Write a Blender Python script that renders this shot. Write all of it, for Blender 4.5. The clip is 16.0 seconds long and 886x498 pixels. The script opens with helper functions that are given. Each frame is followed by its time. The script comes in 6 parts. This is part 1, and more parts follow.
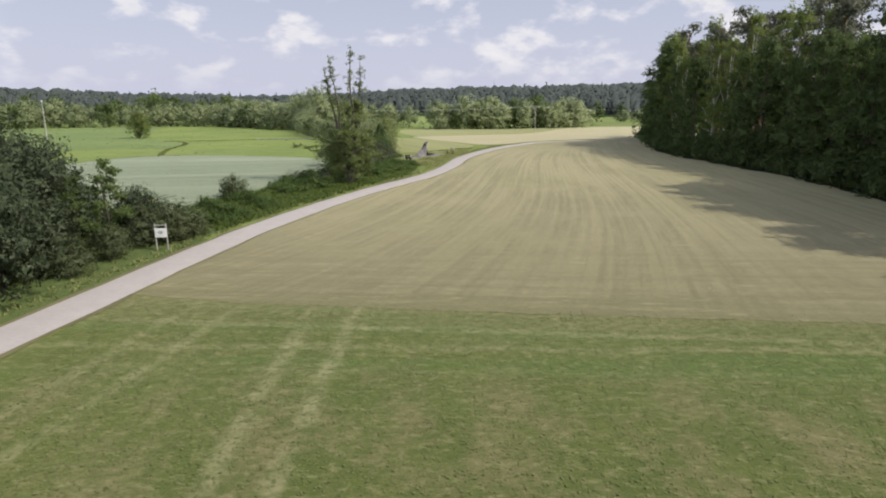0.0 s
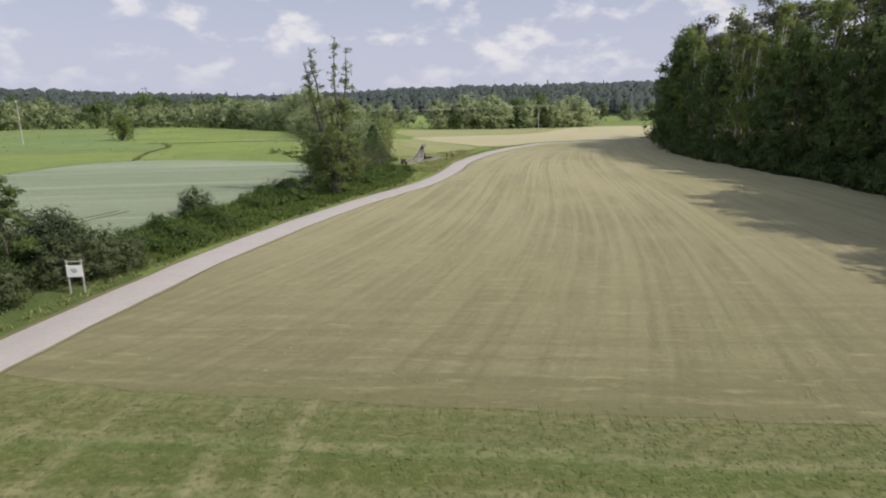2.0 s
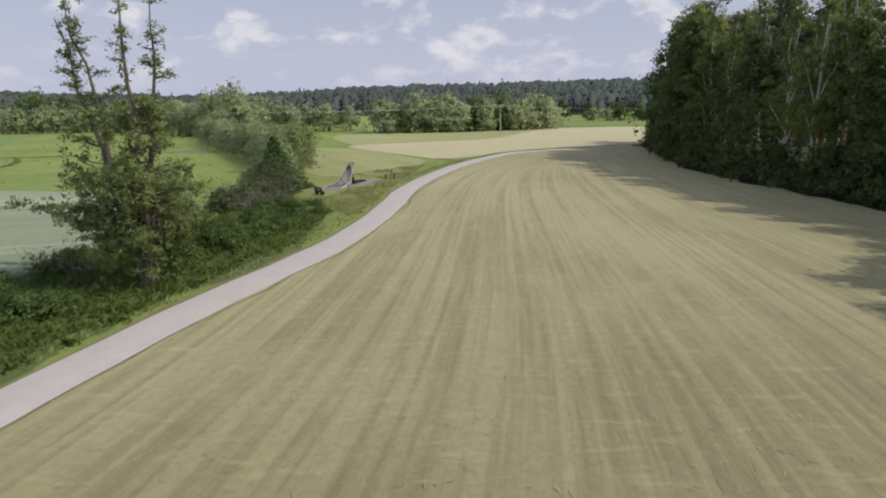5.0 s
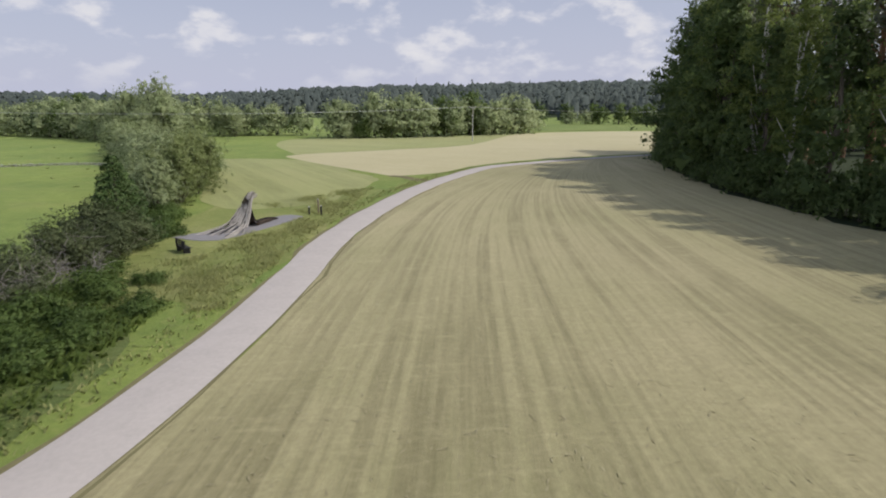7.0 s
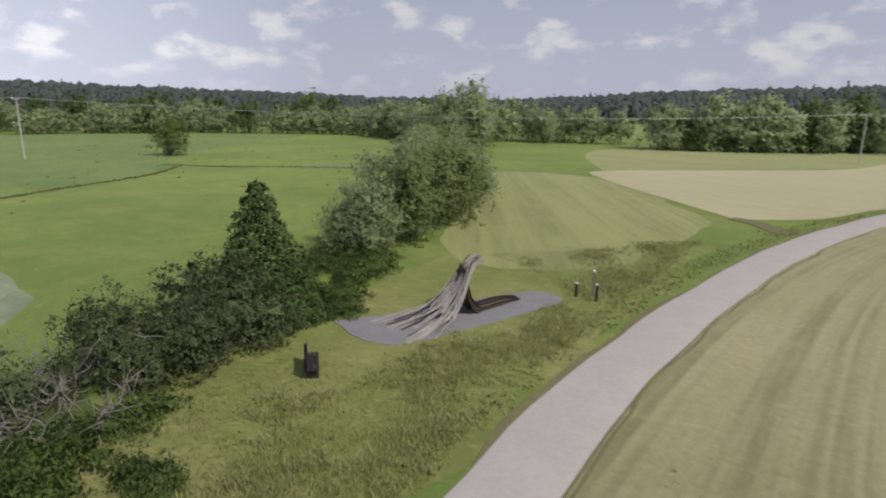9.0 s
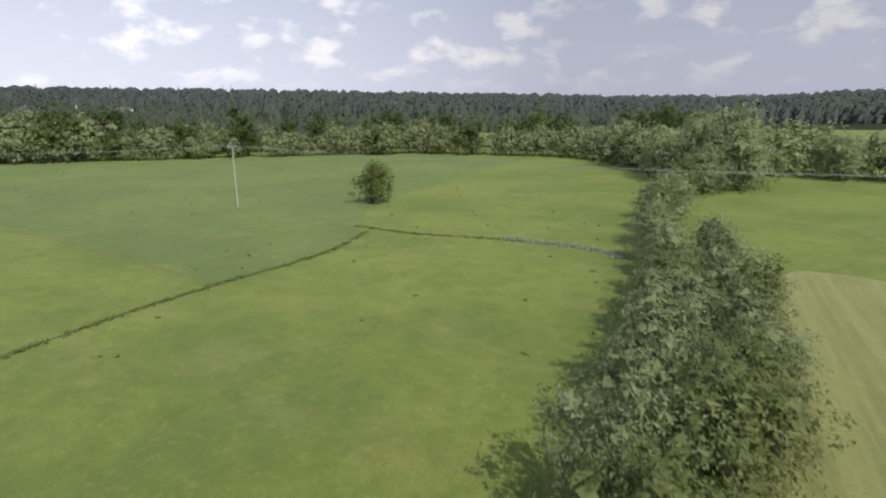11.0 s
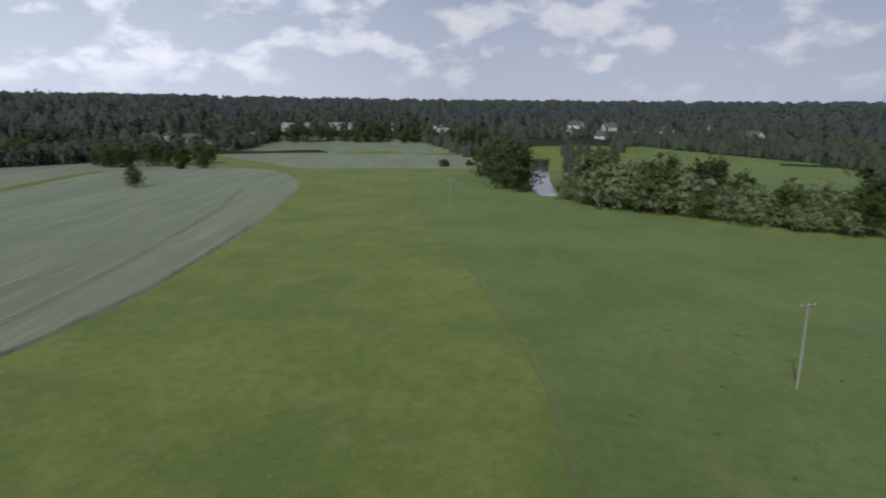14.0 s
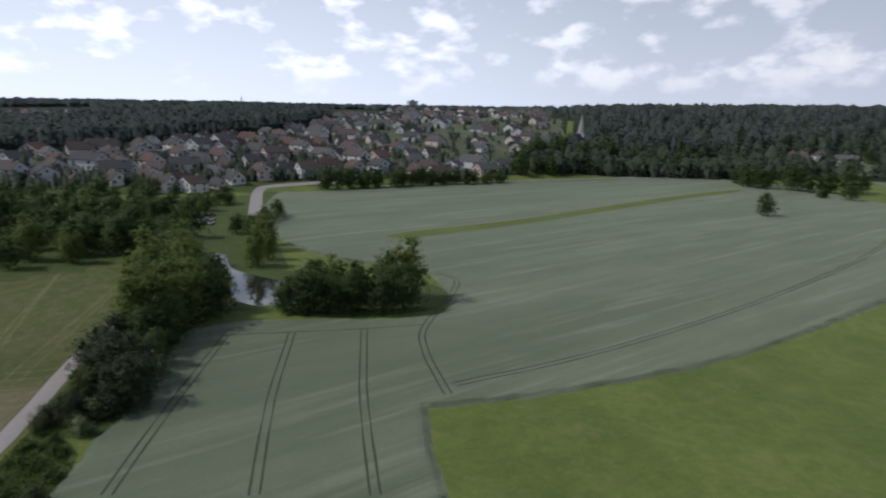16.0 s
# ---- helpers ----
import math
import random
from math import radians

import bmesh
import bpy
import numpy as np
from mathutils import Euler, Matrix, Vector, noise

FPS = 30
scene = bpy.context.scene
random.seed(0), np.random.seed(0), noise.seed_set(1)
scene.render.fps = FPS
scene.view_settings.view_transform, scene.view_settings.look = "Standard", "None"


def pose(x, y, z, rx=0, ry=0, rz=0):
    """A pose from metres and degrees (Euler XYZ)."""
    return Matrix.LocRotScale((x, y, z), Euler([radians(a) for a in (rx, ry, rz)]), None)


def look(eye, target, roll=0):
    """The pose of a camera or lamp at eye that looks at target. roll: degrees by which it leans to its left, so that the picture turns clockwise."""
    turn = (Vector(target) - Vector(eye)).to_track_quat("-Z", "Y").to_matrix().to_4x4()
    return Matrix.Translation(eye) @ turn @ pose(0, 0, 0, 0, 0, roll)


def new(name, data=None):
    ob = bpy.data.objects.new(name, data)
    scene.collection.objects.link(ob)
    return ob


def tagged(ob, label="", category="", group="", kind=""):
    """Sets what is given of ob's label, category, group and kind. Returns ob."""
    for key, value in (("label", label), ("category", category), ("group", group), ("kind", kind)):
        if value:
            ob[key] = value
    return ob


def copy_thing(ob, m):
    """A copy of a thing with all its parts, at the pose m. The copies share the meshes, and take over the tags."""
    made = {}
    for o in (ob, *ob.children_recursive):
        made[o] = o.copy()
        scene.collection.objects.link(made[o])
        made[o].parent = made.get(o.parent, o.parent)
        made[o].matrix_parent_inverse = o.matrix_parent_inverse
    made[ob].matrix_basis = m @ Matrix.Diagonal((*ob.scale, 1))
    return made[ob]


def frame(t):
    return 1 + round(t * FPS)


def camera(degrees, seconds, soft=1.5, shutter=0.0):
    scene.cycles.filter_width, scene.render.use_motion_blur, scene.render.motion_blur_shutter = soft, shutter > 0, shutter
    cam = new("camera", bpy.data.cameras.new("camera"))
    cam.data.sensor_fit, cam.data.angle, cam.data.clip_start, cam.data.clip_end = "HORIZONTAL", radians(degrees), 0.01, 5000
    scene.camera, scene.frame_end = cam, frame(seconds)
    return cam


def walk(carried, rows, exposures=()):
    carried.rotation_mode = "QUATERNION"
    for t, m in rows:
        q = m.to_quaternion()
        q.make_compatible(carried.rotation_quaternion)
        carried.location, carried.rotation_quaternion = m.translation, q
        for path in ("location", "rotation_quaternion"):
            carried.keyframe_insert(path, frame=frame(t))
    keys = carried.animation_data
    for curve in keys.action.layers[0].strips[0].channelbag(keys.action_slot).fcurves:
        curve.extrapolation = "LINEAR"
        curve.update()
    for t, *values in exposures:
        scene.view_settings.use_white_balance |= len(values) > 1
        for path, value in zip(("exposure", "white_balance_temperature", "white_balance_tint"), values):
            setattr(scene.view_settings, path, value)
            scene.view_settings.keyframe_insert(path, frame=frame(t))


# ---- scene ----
cam = camera(73.7, 16.0, 1.9, 0.2)
PATH = [
    (0, (2.921, -3.883, 10.361), (2.823, -1.942, 9.889), 0.0),
    (0.5, (2.892, -3.116, 10.361), (2.794, -1.175, 9.889), 0.0),
    (1, (2.843, -1.018, 10.391), (2.744, 0.922, 9.919), -0.1),
    (1.5, (2.733, 2.162, 10.41), (2.634, 4.103, 9.936), -0.1),
    (2, (2.671, 6.184, 10.403), (2.571, 8.125, 9.928), -0.2),
    (2.5, (2.506, 10.984, 10.363), (2.406, 12.924, 9.89), -0.3),
    (3, (2.282, 16.114, 10.502), (2.184, 18.054, 10.027), -0.2),
    (3.5, (2.324, 21.951, 10.59), (2.329, 23.893, 10.114), -0.2),
    (4, (2.499, 27.774, 10.682), (2.532, 29.716, 10.204), -0.2),
    (6.5, (5.5, 62.26, 10.463), (5.615, 64.199, 9.986), -0.5),
    (7, (6.046, 69.08, 10.436), (6.192, 71.017, 9.963), -0.1),
    (7.5, (6.599, 75.841, 10.494), (6.751, 77.779, 10.021), 0.1),
    (8, (7.206, 82.525, 10.575), (7.305, 84.466, 10.103), 0.2),
    (8.5, (6.653, 89.042, 10.319), (6.236, 90.943, 9.856), -0.1),
    (9, (4.45, 95.055, 10.219), (3.599, 96.805, 9.759), 0.5),
    (11.5, (-14.352, 122.707, 21.405), (-15.882, 123.908, 20.939), -1.1),
    (12, (-19.874, 126.835, 24.044), (-21.495, 127.91, 23.582), -1.0),
    (12.5, (-25.506, 130.414, 26.499), (-27.236, 131.308, 26.043), -0.9),
    (13, (-30.886, 133.124, 29.023), (-32.77, 133.626, 28.578), -0.5),
    (13.5, (-35.769, 135.287, 31.873), (-37.72, 135.3, 31.432), -0.4),
    (14, (-39.48, 135.924, 34.965), (-41.375, 135.459, 34.526), 0.1),
    (14.5, (-42.857, 135.976, 37.652), (-44.581, 135.06, 37.215), 0.6),
    (15, (-43.48, 134.907, 39.828), (-44.932, 133.604, 39.389), 1.3),
    (15.5, (-45.589, 133.848, 42.476), (-46.678, 132.23, 42.033), 1.6),
    (16, (-47.263, 131.272, 44.318), (-47.917, 129.434, 43.875), 1.3),
]
walk(cam, [(t, look(eye, target, roll)) for t, eye, target, roll in PATH],
     exposures=[(0, 0.0, 6650, 10), (1.5, -0.06, 6650, 10), (3, -0.23, 6550, 10), (6.5, -0.2, 6500, 10), (8, -0.2, 6500, 10), (8.5, -0.26, 6520, 10), (9, -0.42, 6600, 10),
                (11.5, -0.35, 6650, 10), (12.5, -0.65, 6600, 10), (13.5, -1.12, 6150, 10), (14.5, -1.2, 6120, 10), (16, -1.27, 6100, 10)])

# ---- light ----
SUN_AZ, SUN_EL = radians(-14), radians(47)  # from +x, turned a little to -y
sun_way = Vector((math.cos(SUN_AZ) * math.cos(SUN_EL), math.sin(SUN_AZ) * math.cos(SUN_EL), math.sin(SUN_EL)))
sun = new("sun", bpy.data.lights.new("sun", "SUN"))
sun.data.energy, sun.data.angle, sun.data.color = 3.45, radians(0.6), (1.0, 0.95, 0.87)
sun.matrix_world = look(sun_way * 300, (0, 0, 0))

world = bpy.data.worlds.new("world")
scene.world = world
world.use_nodes = True
wt = world.node_tree


def wnode(kind):
    return wt.nodes.new(kind)


def wmath(op, a, b=0.0, clamp=False):
    n = wnode("ShaderNodeMath")
    n.operation, n.use_clamp = op, clamp
    for i, v in enumerate((a, b)):
        if isinstance(v, (int, float)):
            n.inputs[i].default_value = v
        else:
            wt.links.new(v, n.inputs[i])
    return n.outputs[0]


def wmix(fac, a, b):
    n = wnode("ShaderNodeMix")
    n.data_type = "RGBA"
    for s, v in ((0, fac), (6, a), (7, b)):
        if isinstance(v, (int, float)):
            n.inputs[s].default_value = v
        elif isinstance(v, tuple):
            n.inputs[s].default_value = (*v, 1)
        else:
            wt.links.new(v, n.inputs[s])
    return n.outputs[2]


sky = wnode("ShaderNodeTexSky")
sky.sky_type, sky.sun_disc = "NISHITA", False
sky.sun_elevation, sky.sun_rotation = SUN_EL, radians(90) - SUN_AZ
sky.air_density, sky.dust_density = 1.0, 1.5
sky_scaled = wnode("ShaderNodeVectorMath")
sky_scaled.operation = "SCALE"
wt.links.new(sky.outputs[0], sky_scaled.inputs[0])
sky_scaled.inputs[3].default_value = 0.1
coord = wnode("ShaderNodeTexCoord")
sep = wnode("ShaderNodeSeparateXYZ")
wt.links.new(coord.outputs["Generated"], sep.inputs[0])
up = sep.outputs[2]
# haze that whitens the sky towards the horizon, brighter to the south
south = wmath("ADD", wmath("MULTIPLY", sep.outputs[1], -0.9), wmath("MULTIPLY", sep.outputs[0], 0.35))
west = wmath("MAXIMUM", wmath("SUBTRACT", wmath("MULTIPLY", sep.outputs[0], -1.0), 0.6), 0.0)
bright = wmath("ADD", wmath("ADD", 1.0, wmath("MULTIPLY", west, 1.9)), wmath("MULTIPLY", wmath("MAXIMUM", wmath("ADD", south, 0.15), 0.0), 2.35))
haze_colour = wnode("ShaderNodeVectorMath")
haze_colour.operation = "SCALE"
wt.links.new(wmix(wmath("MULTIPLY", wmath("SUBTRACT", bright, 1.0), 0.75, clamp=True), (0.610, 0.634, 0.805), (0.648, 0.685, 0.786)), haze_colour.inputs[0])
wt.links.new(bright, haze_colour.inputs[3])
haze = wmath("SUBTRACT", 1.0, wmath("MULTIPLY", up, 1.35), clamp=True)
clear = wmix(wmath("MULTIPLY", wmath("POWER", haze, 1.3), 0.94), sky_scaled.outputs[0], haze_colour.outputs[0])
# fair-weather clouds: heaps seen from the side, flattened near the horizon
stretch = wnode("ShaderNodeMapping")
stretch.inputs["Scale"].default_value = (1.0, 1.0, 1.9)
wt.links.new(coord.outputs["Generated"], stretch.inputs[0])
heap = wnode("ShaderNodeTexNoise")
heap.inputs["Scale"].default_value, heap.inputs["Detail"].default_value, heap.inputs["Roughness"].default_value = 12.5, 9, 0.52
wt.links.new(stretch.outputs[0], heap.inputs[0])
low = wmath("SUBTRACT", 1.0, wmath("MULTIPLY", wmath("ABSOLUTE", wmath("SUBTRACT", up, 0.13)), 2.2), clamp=True)
cover = wmath("ADD", heap.outputs[0], wmath("MULTIPLY", low, 0.065))
puff = wmath("MULTIPLY", wmath("SUBTRACT", cover, 0.565), 9.0, clamp=True)
puff = wmath("MULTIPLY", puff, wmath("MULTIPLY", wmath("SUBTRACT", up, 0.012), 16.0, clamp=True))
shade = wnode("ShaderNodeTexNoise")
shade.inputs["Scale"].default_value, shade.inputs["Detail"].default_value = 16, 4
wt.links.new(stretch.outputs[0], shade.inputs[0])
thick = wmath("MULTIPLY", wmath("SUBTRACT", cover, 0.58), 5.0, clamp=True)
cloud_colour = wmix(wmath("MULTIPLY", thick, wmath("ADD", 0.4, shade.outputs[0])), (0.76, 0.77, 0.87), (1.05, 1.02, 1.0))
cloud_lit = wnode("ShaderNodeVectorMath")
cloud_lit.operation = "SCALE"
wt.links.new(cloud_colour, cloud_lit.inputs[0])
wt.links.new(wmath("MULTIPLY", bright, 0.98), cloud_lit.inputs[3])
final_sky = wmix(wmath("MULTIPLY", puff, 0.72), clear, cloud_lit.outputs[0])
wt.links.new(final_sky, wt.nodes["Background"].inputs[0])
wt.nodes["Background"].inputs[1].default_value = 1.0


# ---- materials ----
class Nodes:
    """A short hand for building a node material."""

    def __init__(self, name, rough=0.8):
        self.m = bpy.data.materials.new(name)
        self.m.use_nodes = True
        self.t = self.m.node_tree
        self.bsdf = self.t.nodes["Principled BSDF"]
        self.bsdf.inputs["Roughness"].default_value = rough
        self.bsdf.inputs["Specular IOR Level"].default_value = 0.25
        self.pos = self.t.nodes.new("ShaderNodeTexCoord").outputs["Object"]

    def put(self, sock, v):
        if isinstance(v, (int, float)):
            sock.default_value = v
        elif isinstance(v, tuple):
            sock.default_value = (*v, 1) if len(v) == 3 and len(sock.default_value) == 4 else v
        else:
            self.t.links.new(v, sock)

    def noise(self, scale, detail=4, rough=0.55, vec=None, stretch=None):
        n = self.t.nodes.new("ShaderNodeTexNoise")
        n.inputs["Scale"].default_value, n.inputs["Detail"].default_value, n.inputs["Roughness"].default_value = scale, detail, rough
        vec = vec or self.pos
        if stretch:
            mp = self.t.nodes.new("ShaderNodeMapping")
            mp.inputs["Scale"].default_value = stretch
            self.t.links.new(vec, mp.inputs[0])
            vec = mp.outputs[0]
        self.t.links.new(vec, n.inputs[0])
        return n.outputs[0]

    def ramp(self, v, lo, hi):
        n = self.t.nodes.new("ShaderNodeMapRange")
        n.inputs[1].default_value, n.inputs[2].default_value = lo, hi
        self.t.links.new(v, n.inputs[0])
        return n.outputs[0]

    def math(self, op, a, b=0.0):
        n = self.t.nodes.new("ShaderNodeMath")
        n.operation = op
        self.put(n.inputs[0], a), self.put(n.inputs[1], b)
        return n.outputs[0]

    def mix(self, fac, a, b, how="MIX"):
        n = self.t.nodes.new("ShaderNodeMix")
        n.data_type, n.blend_type = "RGBA", how
        self.put(n.inputs[0], fac), self.put(n.inputs[6], a), self.put(n.inputs[7], b)
        return n.outputs[2]

    def uv(self):
        return self.t.nodes.new("ShaderNodeUVMap").outputs[0]

    def bump(self, height, strength, dist):
        n = self.t.nodes.new("ShaderNodeBump")
        n.inputs["Strength"].default_value, n.inputs["Distance"].default_value = strength, dist
        self.t.links.new(height, n.inputs["Height"])
        self.t.links.new(n.outputs[0], self.bsdf.inputs["Normal"])

    def fuzz(self, weight, tint, rough=0.5):
        """Blades and ears that catch the light at a low angle."""
        self.bsdf.inputs["Sheen Weight"].default_value = weight
        self.bsdf.inputs["Sheen Roughness"].default_value = rough
        self.bsdf.inputs["Sheen Tint"].default_value = (*tint, 1)

    def done(self, colour):
        self.put(self.bsdf.inputs["Base Color"], colour)
        return self.m


def leaf_material(name, dark, light, glow=0.42):
    k = Nodes(name, 0.55)
    geo = k.t.nodes.new("ShaderNodeNewGeometry")
    info = k.t.nodes.new("ShaderNodeObjectInfo")
    clump = k.ramp(k.noise(0.55, 3, 0.6), 0.36, 0.64)
    c = k.mix(k.math("ADD", k.math("MULTIPLY", geo.outputs["Random Per Island"], 0.6), k.math("MULTIPLY", clump, 0.4)), dark, light)
    c = k.mix(k.math("MULTIPLY", info.outputs["Random"], 0.35), c, tuple(v * f for v, f in zip(dark, (0.7, 0.75, 0.8))))
    k.done(c)
    thin = k.t.nodes.new("ShaderNodeBsdfTranslucent")
    k.t.links.new(c, thin.inputs[0])
    both = k.t.nodes.new("ShaderNodeMixShader")
    both.inputs[0].default_value = glow
    k.t.links.new(k.bsdf.outputs[0], both.inputs[1]), k.t.links.new(thin.outputs[0], both.inputs[2])
    k.t.links.new(both.outputs[0], k.t.nodes["Material Output"].inputs[0])
    return k.m


def grass_material(name, a, b, dry, dry_amount=0.5, lines=False):
    """Turf: broad tints, clumps, dry patches and single tussocks."""
    k = Nodes(name, 0.9)
    c = k.mix(k.ramp(k.noise(0.04, 6, 0.62), 0.41, 0.59), a, b)
    clump = k.noise(0.42, 6, 0.68)
    c = k.mix(k.math("MULTIPLY", k.ramp(clump, 0.40, 0.66), 0.55), c, tuple(v * 0.66 for v in a))
    c = k.mix(k.math("MULTIPLY", k.ramp(k.noise(0.13, 7, 0.70), 0.50, 0.70), dry_amount), c, dry)
    fine = k.noise(3.2, 6, 0.78)
    c = k.mix(k.math("MULTIPLY", k.ramp(fine, 0.36, 0.66), 0.5), c, tuple(v * 0.60 for v in a))
    c = k.mix(k.math("MULTIPLY", k.ramp(k.noise(1.1, 6, 0.78), 0.54, 0.72), 0.5), c, tuple(v * 1.15 for v in dry))
    if lines:  # bands across near the hay, wheel lines along further off
        cut = k.t.nodes.new("ShaderNodeSeparateXYZ")
        k.t.links.new(k.pos, cut.inputs[0])
        px, py = cut.outputs[0], cut.outputs[1]
        near = k.ramp(py, 14.0, 19.0)
        deep = k.ramp(k.noise(1.0, 4, 0.6, None, (0.03, 0.42, 3)), 0.46, 0.62)
        c = k.mix(k.math("MULTIPLY", near, k.math("MULTIPLY", deep, 0.7)), c, (0.080, 0.135, 0.030))
        brown = k.ramp(k.noise(1.0, 5, 0.62, None, (0.34, 0.20, 1)), 0.46, 0.60)
        c = k.mix(k.math("MULTIPLY", k.ramp(py, 20.0, 15.0), k.math("MULTIPLY", brown, 0.62)), c, (0.205, 0.170, 0.090))
        worn, sway = k.ramp(k.noise(0.55, 7, 0.75), 0.36, 0.66), k.noise(0.16, 2)
        for along, slope, place_at, half, depth in ((px, -0.06, -3.9, 0.5, 0.9), (px, -0.025, -2.42, 0.5, 0.95), (px, 0.145, -12.8, 0.45, 0.75), (px, 0.117, -14.8, 0.45, 0.65), (py, -0.04, 22.5, 0.45, 0.8), (py, 0.03, 20.2, 0.5, 0.7), (py, 0.02, 17.8, 0.4, 0.2)):
            other = py if along is px else px
            off = k.math("SUBTRACT", along, k.math("ADD", k.math("MULTIPLY", other, slope), place_at))
            off = k.math("ABSOLUTE", k.math("ADD", off, k.math("MULTIPLY", k.math("SUBTRACT", sway, 0.5), 0.9)))
            c = k.mix(k.math("MULTIPLY", k.ramp(off, half, half * 0.35), k.math("MULTIPLY", worn, depth)), c, (0.30, 0.285, 0.150))
        fray = k.math("ADD", k.math("ADD", py, k.math("MULTIPLY", px, 0.045)), k.math("MULTIPLY", k.noise(1.0, 6, 0.7, None, (0.07, 0.6, 1)), 9.0))
        c = k.mix(k.math("MULTIPLY", k.ramp(fray, 26.0, 30.5), 0.75), c, k.mix(k.noise(1.6, 5, 0.75), (0.13, 0.11, 0.055), (0.31, 0.28, 0.155)))
        tuft = k.noise(1.0, 7, 0.82, None, (1.6, 2.6, 1))
        c = k.mix(k.math("MULTIPLY", k.ramp(tuft, 0.50, 0.62), 0.8), c, (0.075, 0.100, 0.026))
        c = k.mix(k.math("MULTIPLY", k.ramp(tuft, 0.48, 0.36), 0.6), c, (0.29, 0.27, 0.14))
    k.bump(k.math("ADD", k.math("MULTIPLY", clump, 1.5), fine), 0.45, 0.16)
    k.fuzz(0.20, (0.80, 0.95, 0.35))
    return k.done(c)


def mown_material(name, pale, green, brown, across=1.1, along=0.018, bands=0.55, headland=False):
    """Cut hay meadow: combed in bands along the map's second axis."""
    k = Nodes(name, 0.9)
    uv = k.uv()
    comb = k.math("ADD", k.math("MULTIPLY", k.noise(1.0, 3, 0.5, uv, (across * 2.0, along * 0.8, 1)), 0.6), k.math("MULTIPLY", k.noise(1.0, 4, 0.5, uv, (across * 0.5, along, 1)), 0.4))
    fine = k.noise(1.0, 4, 0.65, uv, (across * 3.0, along * 9, 1))
    blot = k.noise(0.035, 5, 0.6)
    c = k.mix(k.ramp(blot, 0.36, 0.66), pale, green)
    patchy = k.ramp(k.noise(0.09, 4, 0.6), 0.22, 0.52)
    c = k.mix(k.math("MULTIPLY", k.math("MULTIPLY", k.ramp(comb, 0.44, 0.58), patchy), bands), c, brown)
    c = k.mix(k.math("MULTIPLY", k.ramp(fine, 0.40, 0.70), 0.3), c, tuple(v * 1.28 for v in pale))
    if headland:  # the turning strip, combed the other way
        cut = k.t.nodes.new("ShaderNodeSeparateXYZ")
        k.t.links.new(k.pos, cut.inputs[0])
        here = k.ramp(k.math("ADD", cut.outputs[1], k.math("MULTIPLY", blot, 14.0)), 50.0, 38.0)
        turn = k.ramp(k.noise(1.0, 4, 0.6, None, (0.035, 0.9, 1)), 0.42, 0.62)
        c = k.mix(k.math("MULTIPLY", here, k.math("MULTIPLY", turn, 0.6)), c, brown)
        fray = k.math("ADD", k.math("ADD", cut.outputs[1], k.math("MULTIPLY", cut.outputs[0], 0.045)), k.math("MULTIPLY", k.noise(1.0, 6, 0.7, None, (0.10, 0.75, 1)), 9.0))
        c = k.mix(k.math("MULTIPLY", k.ramp(fray, 33.5, 29.0), 0.85), c, k.mix(k.noise(1.3, 5, 0.75), (0.085, 0.118, 0.028), (0.215, 0.215, 0.085)))
        dull = k.ramp(k.math("ADD", cut.outputs[1], k.math("MULTIPLY", blot, 40.0)), 100.0, 45.0)
        c = k.mix(k.math("MULTIPLY", dull, 0.54), c, brown)
    speck = k.noise(2.8, 7, 0.80)
    c = k.mix(k.math("MULTIPLY", k.ramp(speck, 0.40, 0.68), 0.34), c, tuple(v * 0.62 for v in brown))
    wisp = k.noise(1.0, 5, 0.7, None, (0.35, 1.6, 1))
    c = k.mix(k.math("MULTIPLY", k.ramp(wisp, 0.55, 0.74), 0.40), c, tuple(v * 1.3 for v in pale))
    k.bump(k.math("ADD", fine, speck), 0.4, 0.10)
    k.fuzz(0.30, (1.0, 0.90, 0.58))
    return k.done(c)


def plain_material(name, colour, rough=0.7, grain=6.0, amount=0.35, metal=0.0, bump=0.3, dist=0.01):
    k = Nodes(name, rough)
    k.bsdf.inputs["Metallic"].default_value = metal
    n, big = k.noise(grain, 5, 0.65), k.noise(grain * 0.13, 3)
    c = k.mix(k.math("MULTIPLY", k.ramp(n, 0.3, 0.7), amount), colour, tuple(v * 0.55 for v in colour))
    c = k.mix(k.math("MULTIPLY", k.ramp(big, 0.4, 0.7), amount * 0.7), c, tuple(min(1, v * 1.25) for v in colour))
    if bump:
        k.bump(n, bump, dist)
    return k.done(c)


def house_material(name, colours, rough=0.75, grain=3.0):
    """One of several colours, picked for each object by its own chance."""
    k = Nodes(name, rough)
    info = k.t.nodes.new("ShaderNodeObjectInfo")
    ramp = k.t.nodes.new("ShaderNodeValToRGB")
    ramp.color_ramp.interpolation = "CONSTANT"
    els = ramp.color_ramp.elements
    while len(els) < len(colours):
        els.new(0.5)
    for i, (e, c) in enumerate(zip(els, colours)):
        e.position, e.color = i / len(colours), (*c, 1)
    k.t.links.new(info.outputs["Random"], ramp.inputs[0])
    n = k.noise(grain, 4, 0.6)
    c = k.mix(k.math("MULTIPLY", k.ramp(n, 0.45, 0.75), 0.18), ramp.outputs[0], (0.20, 0.18, 0.16))
    return k.done(c)


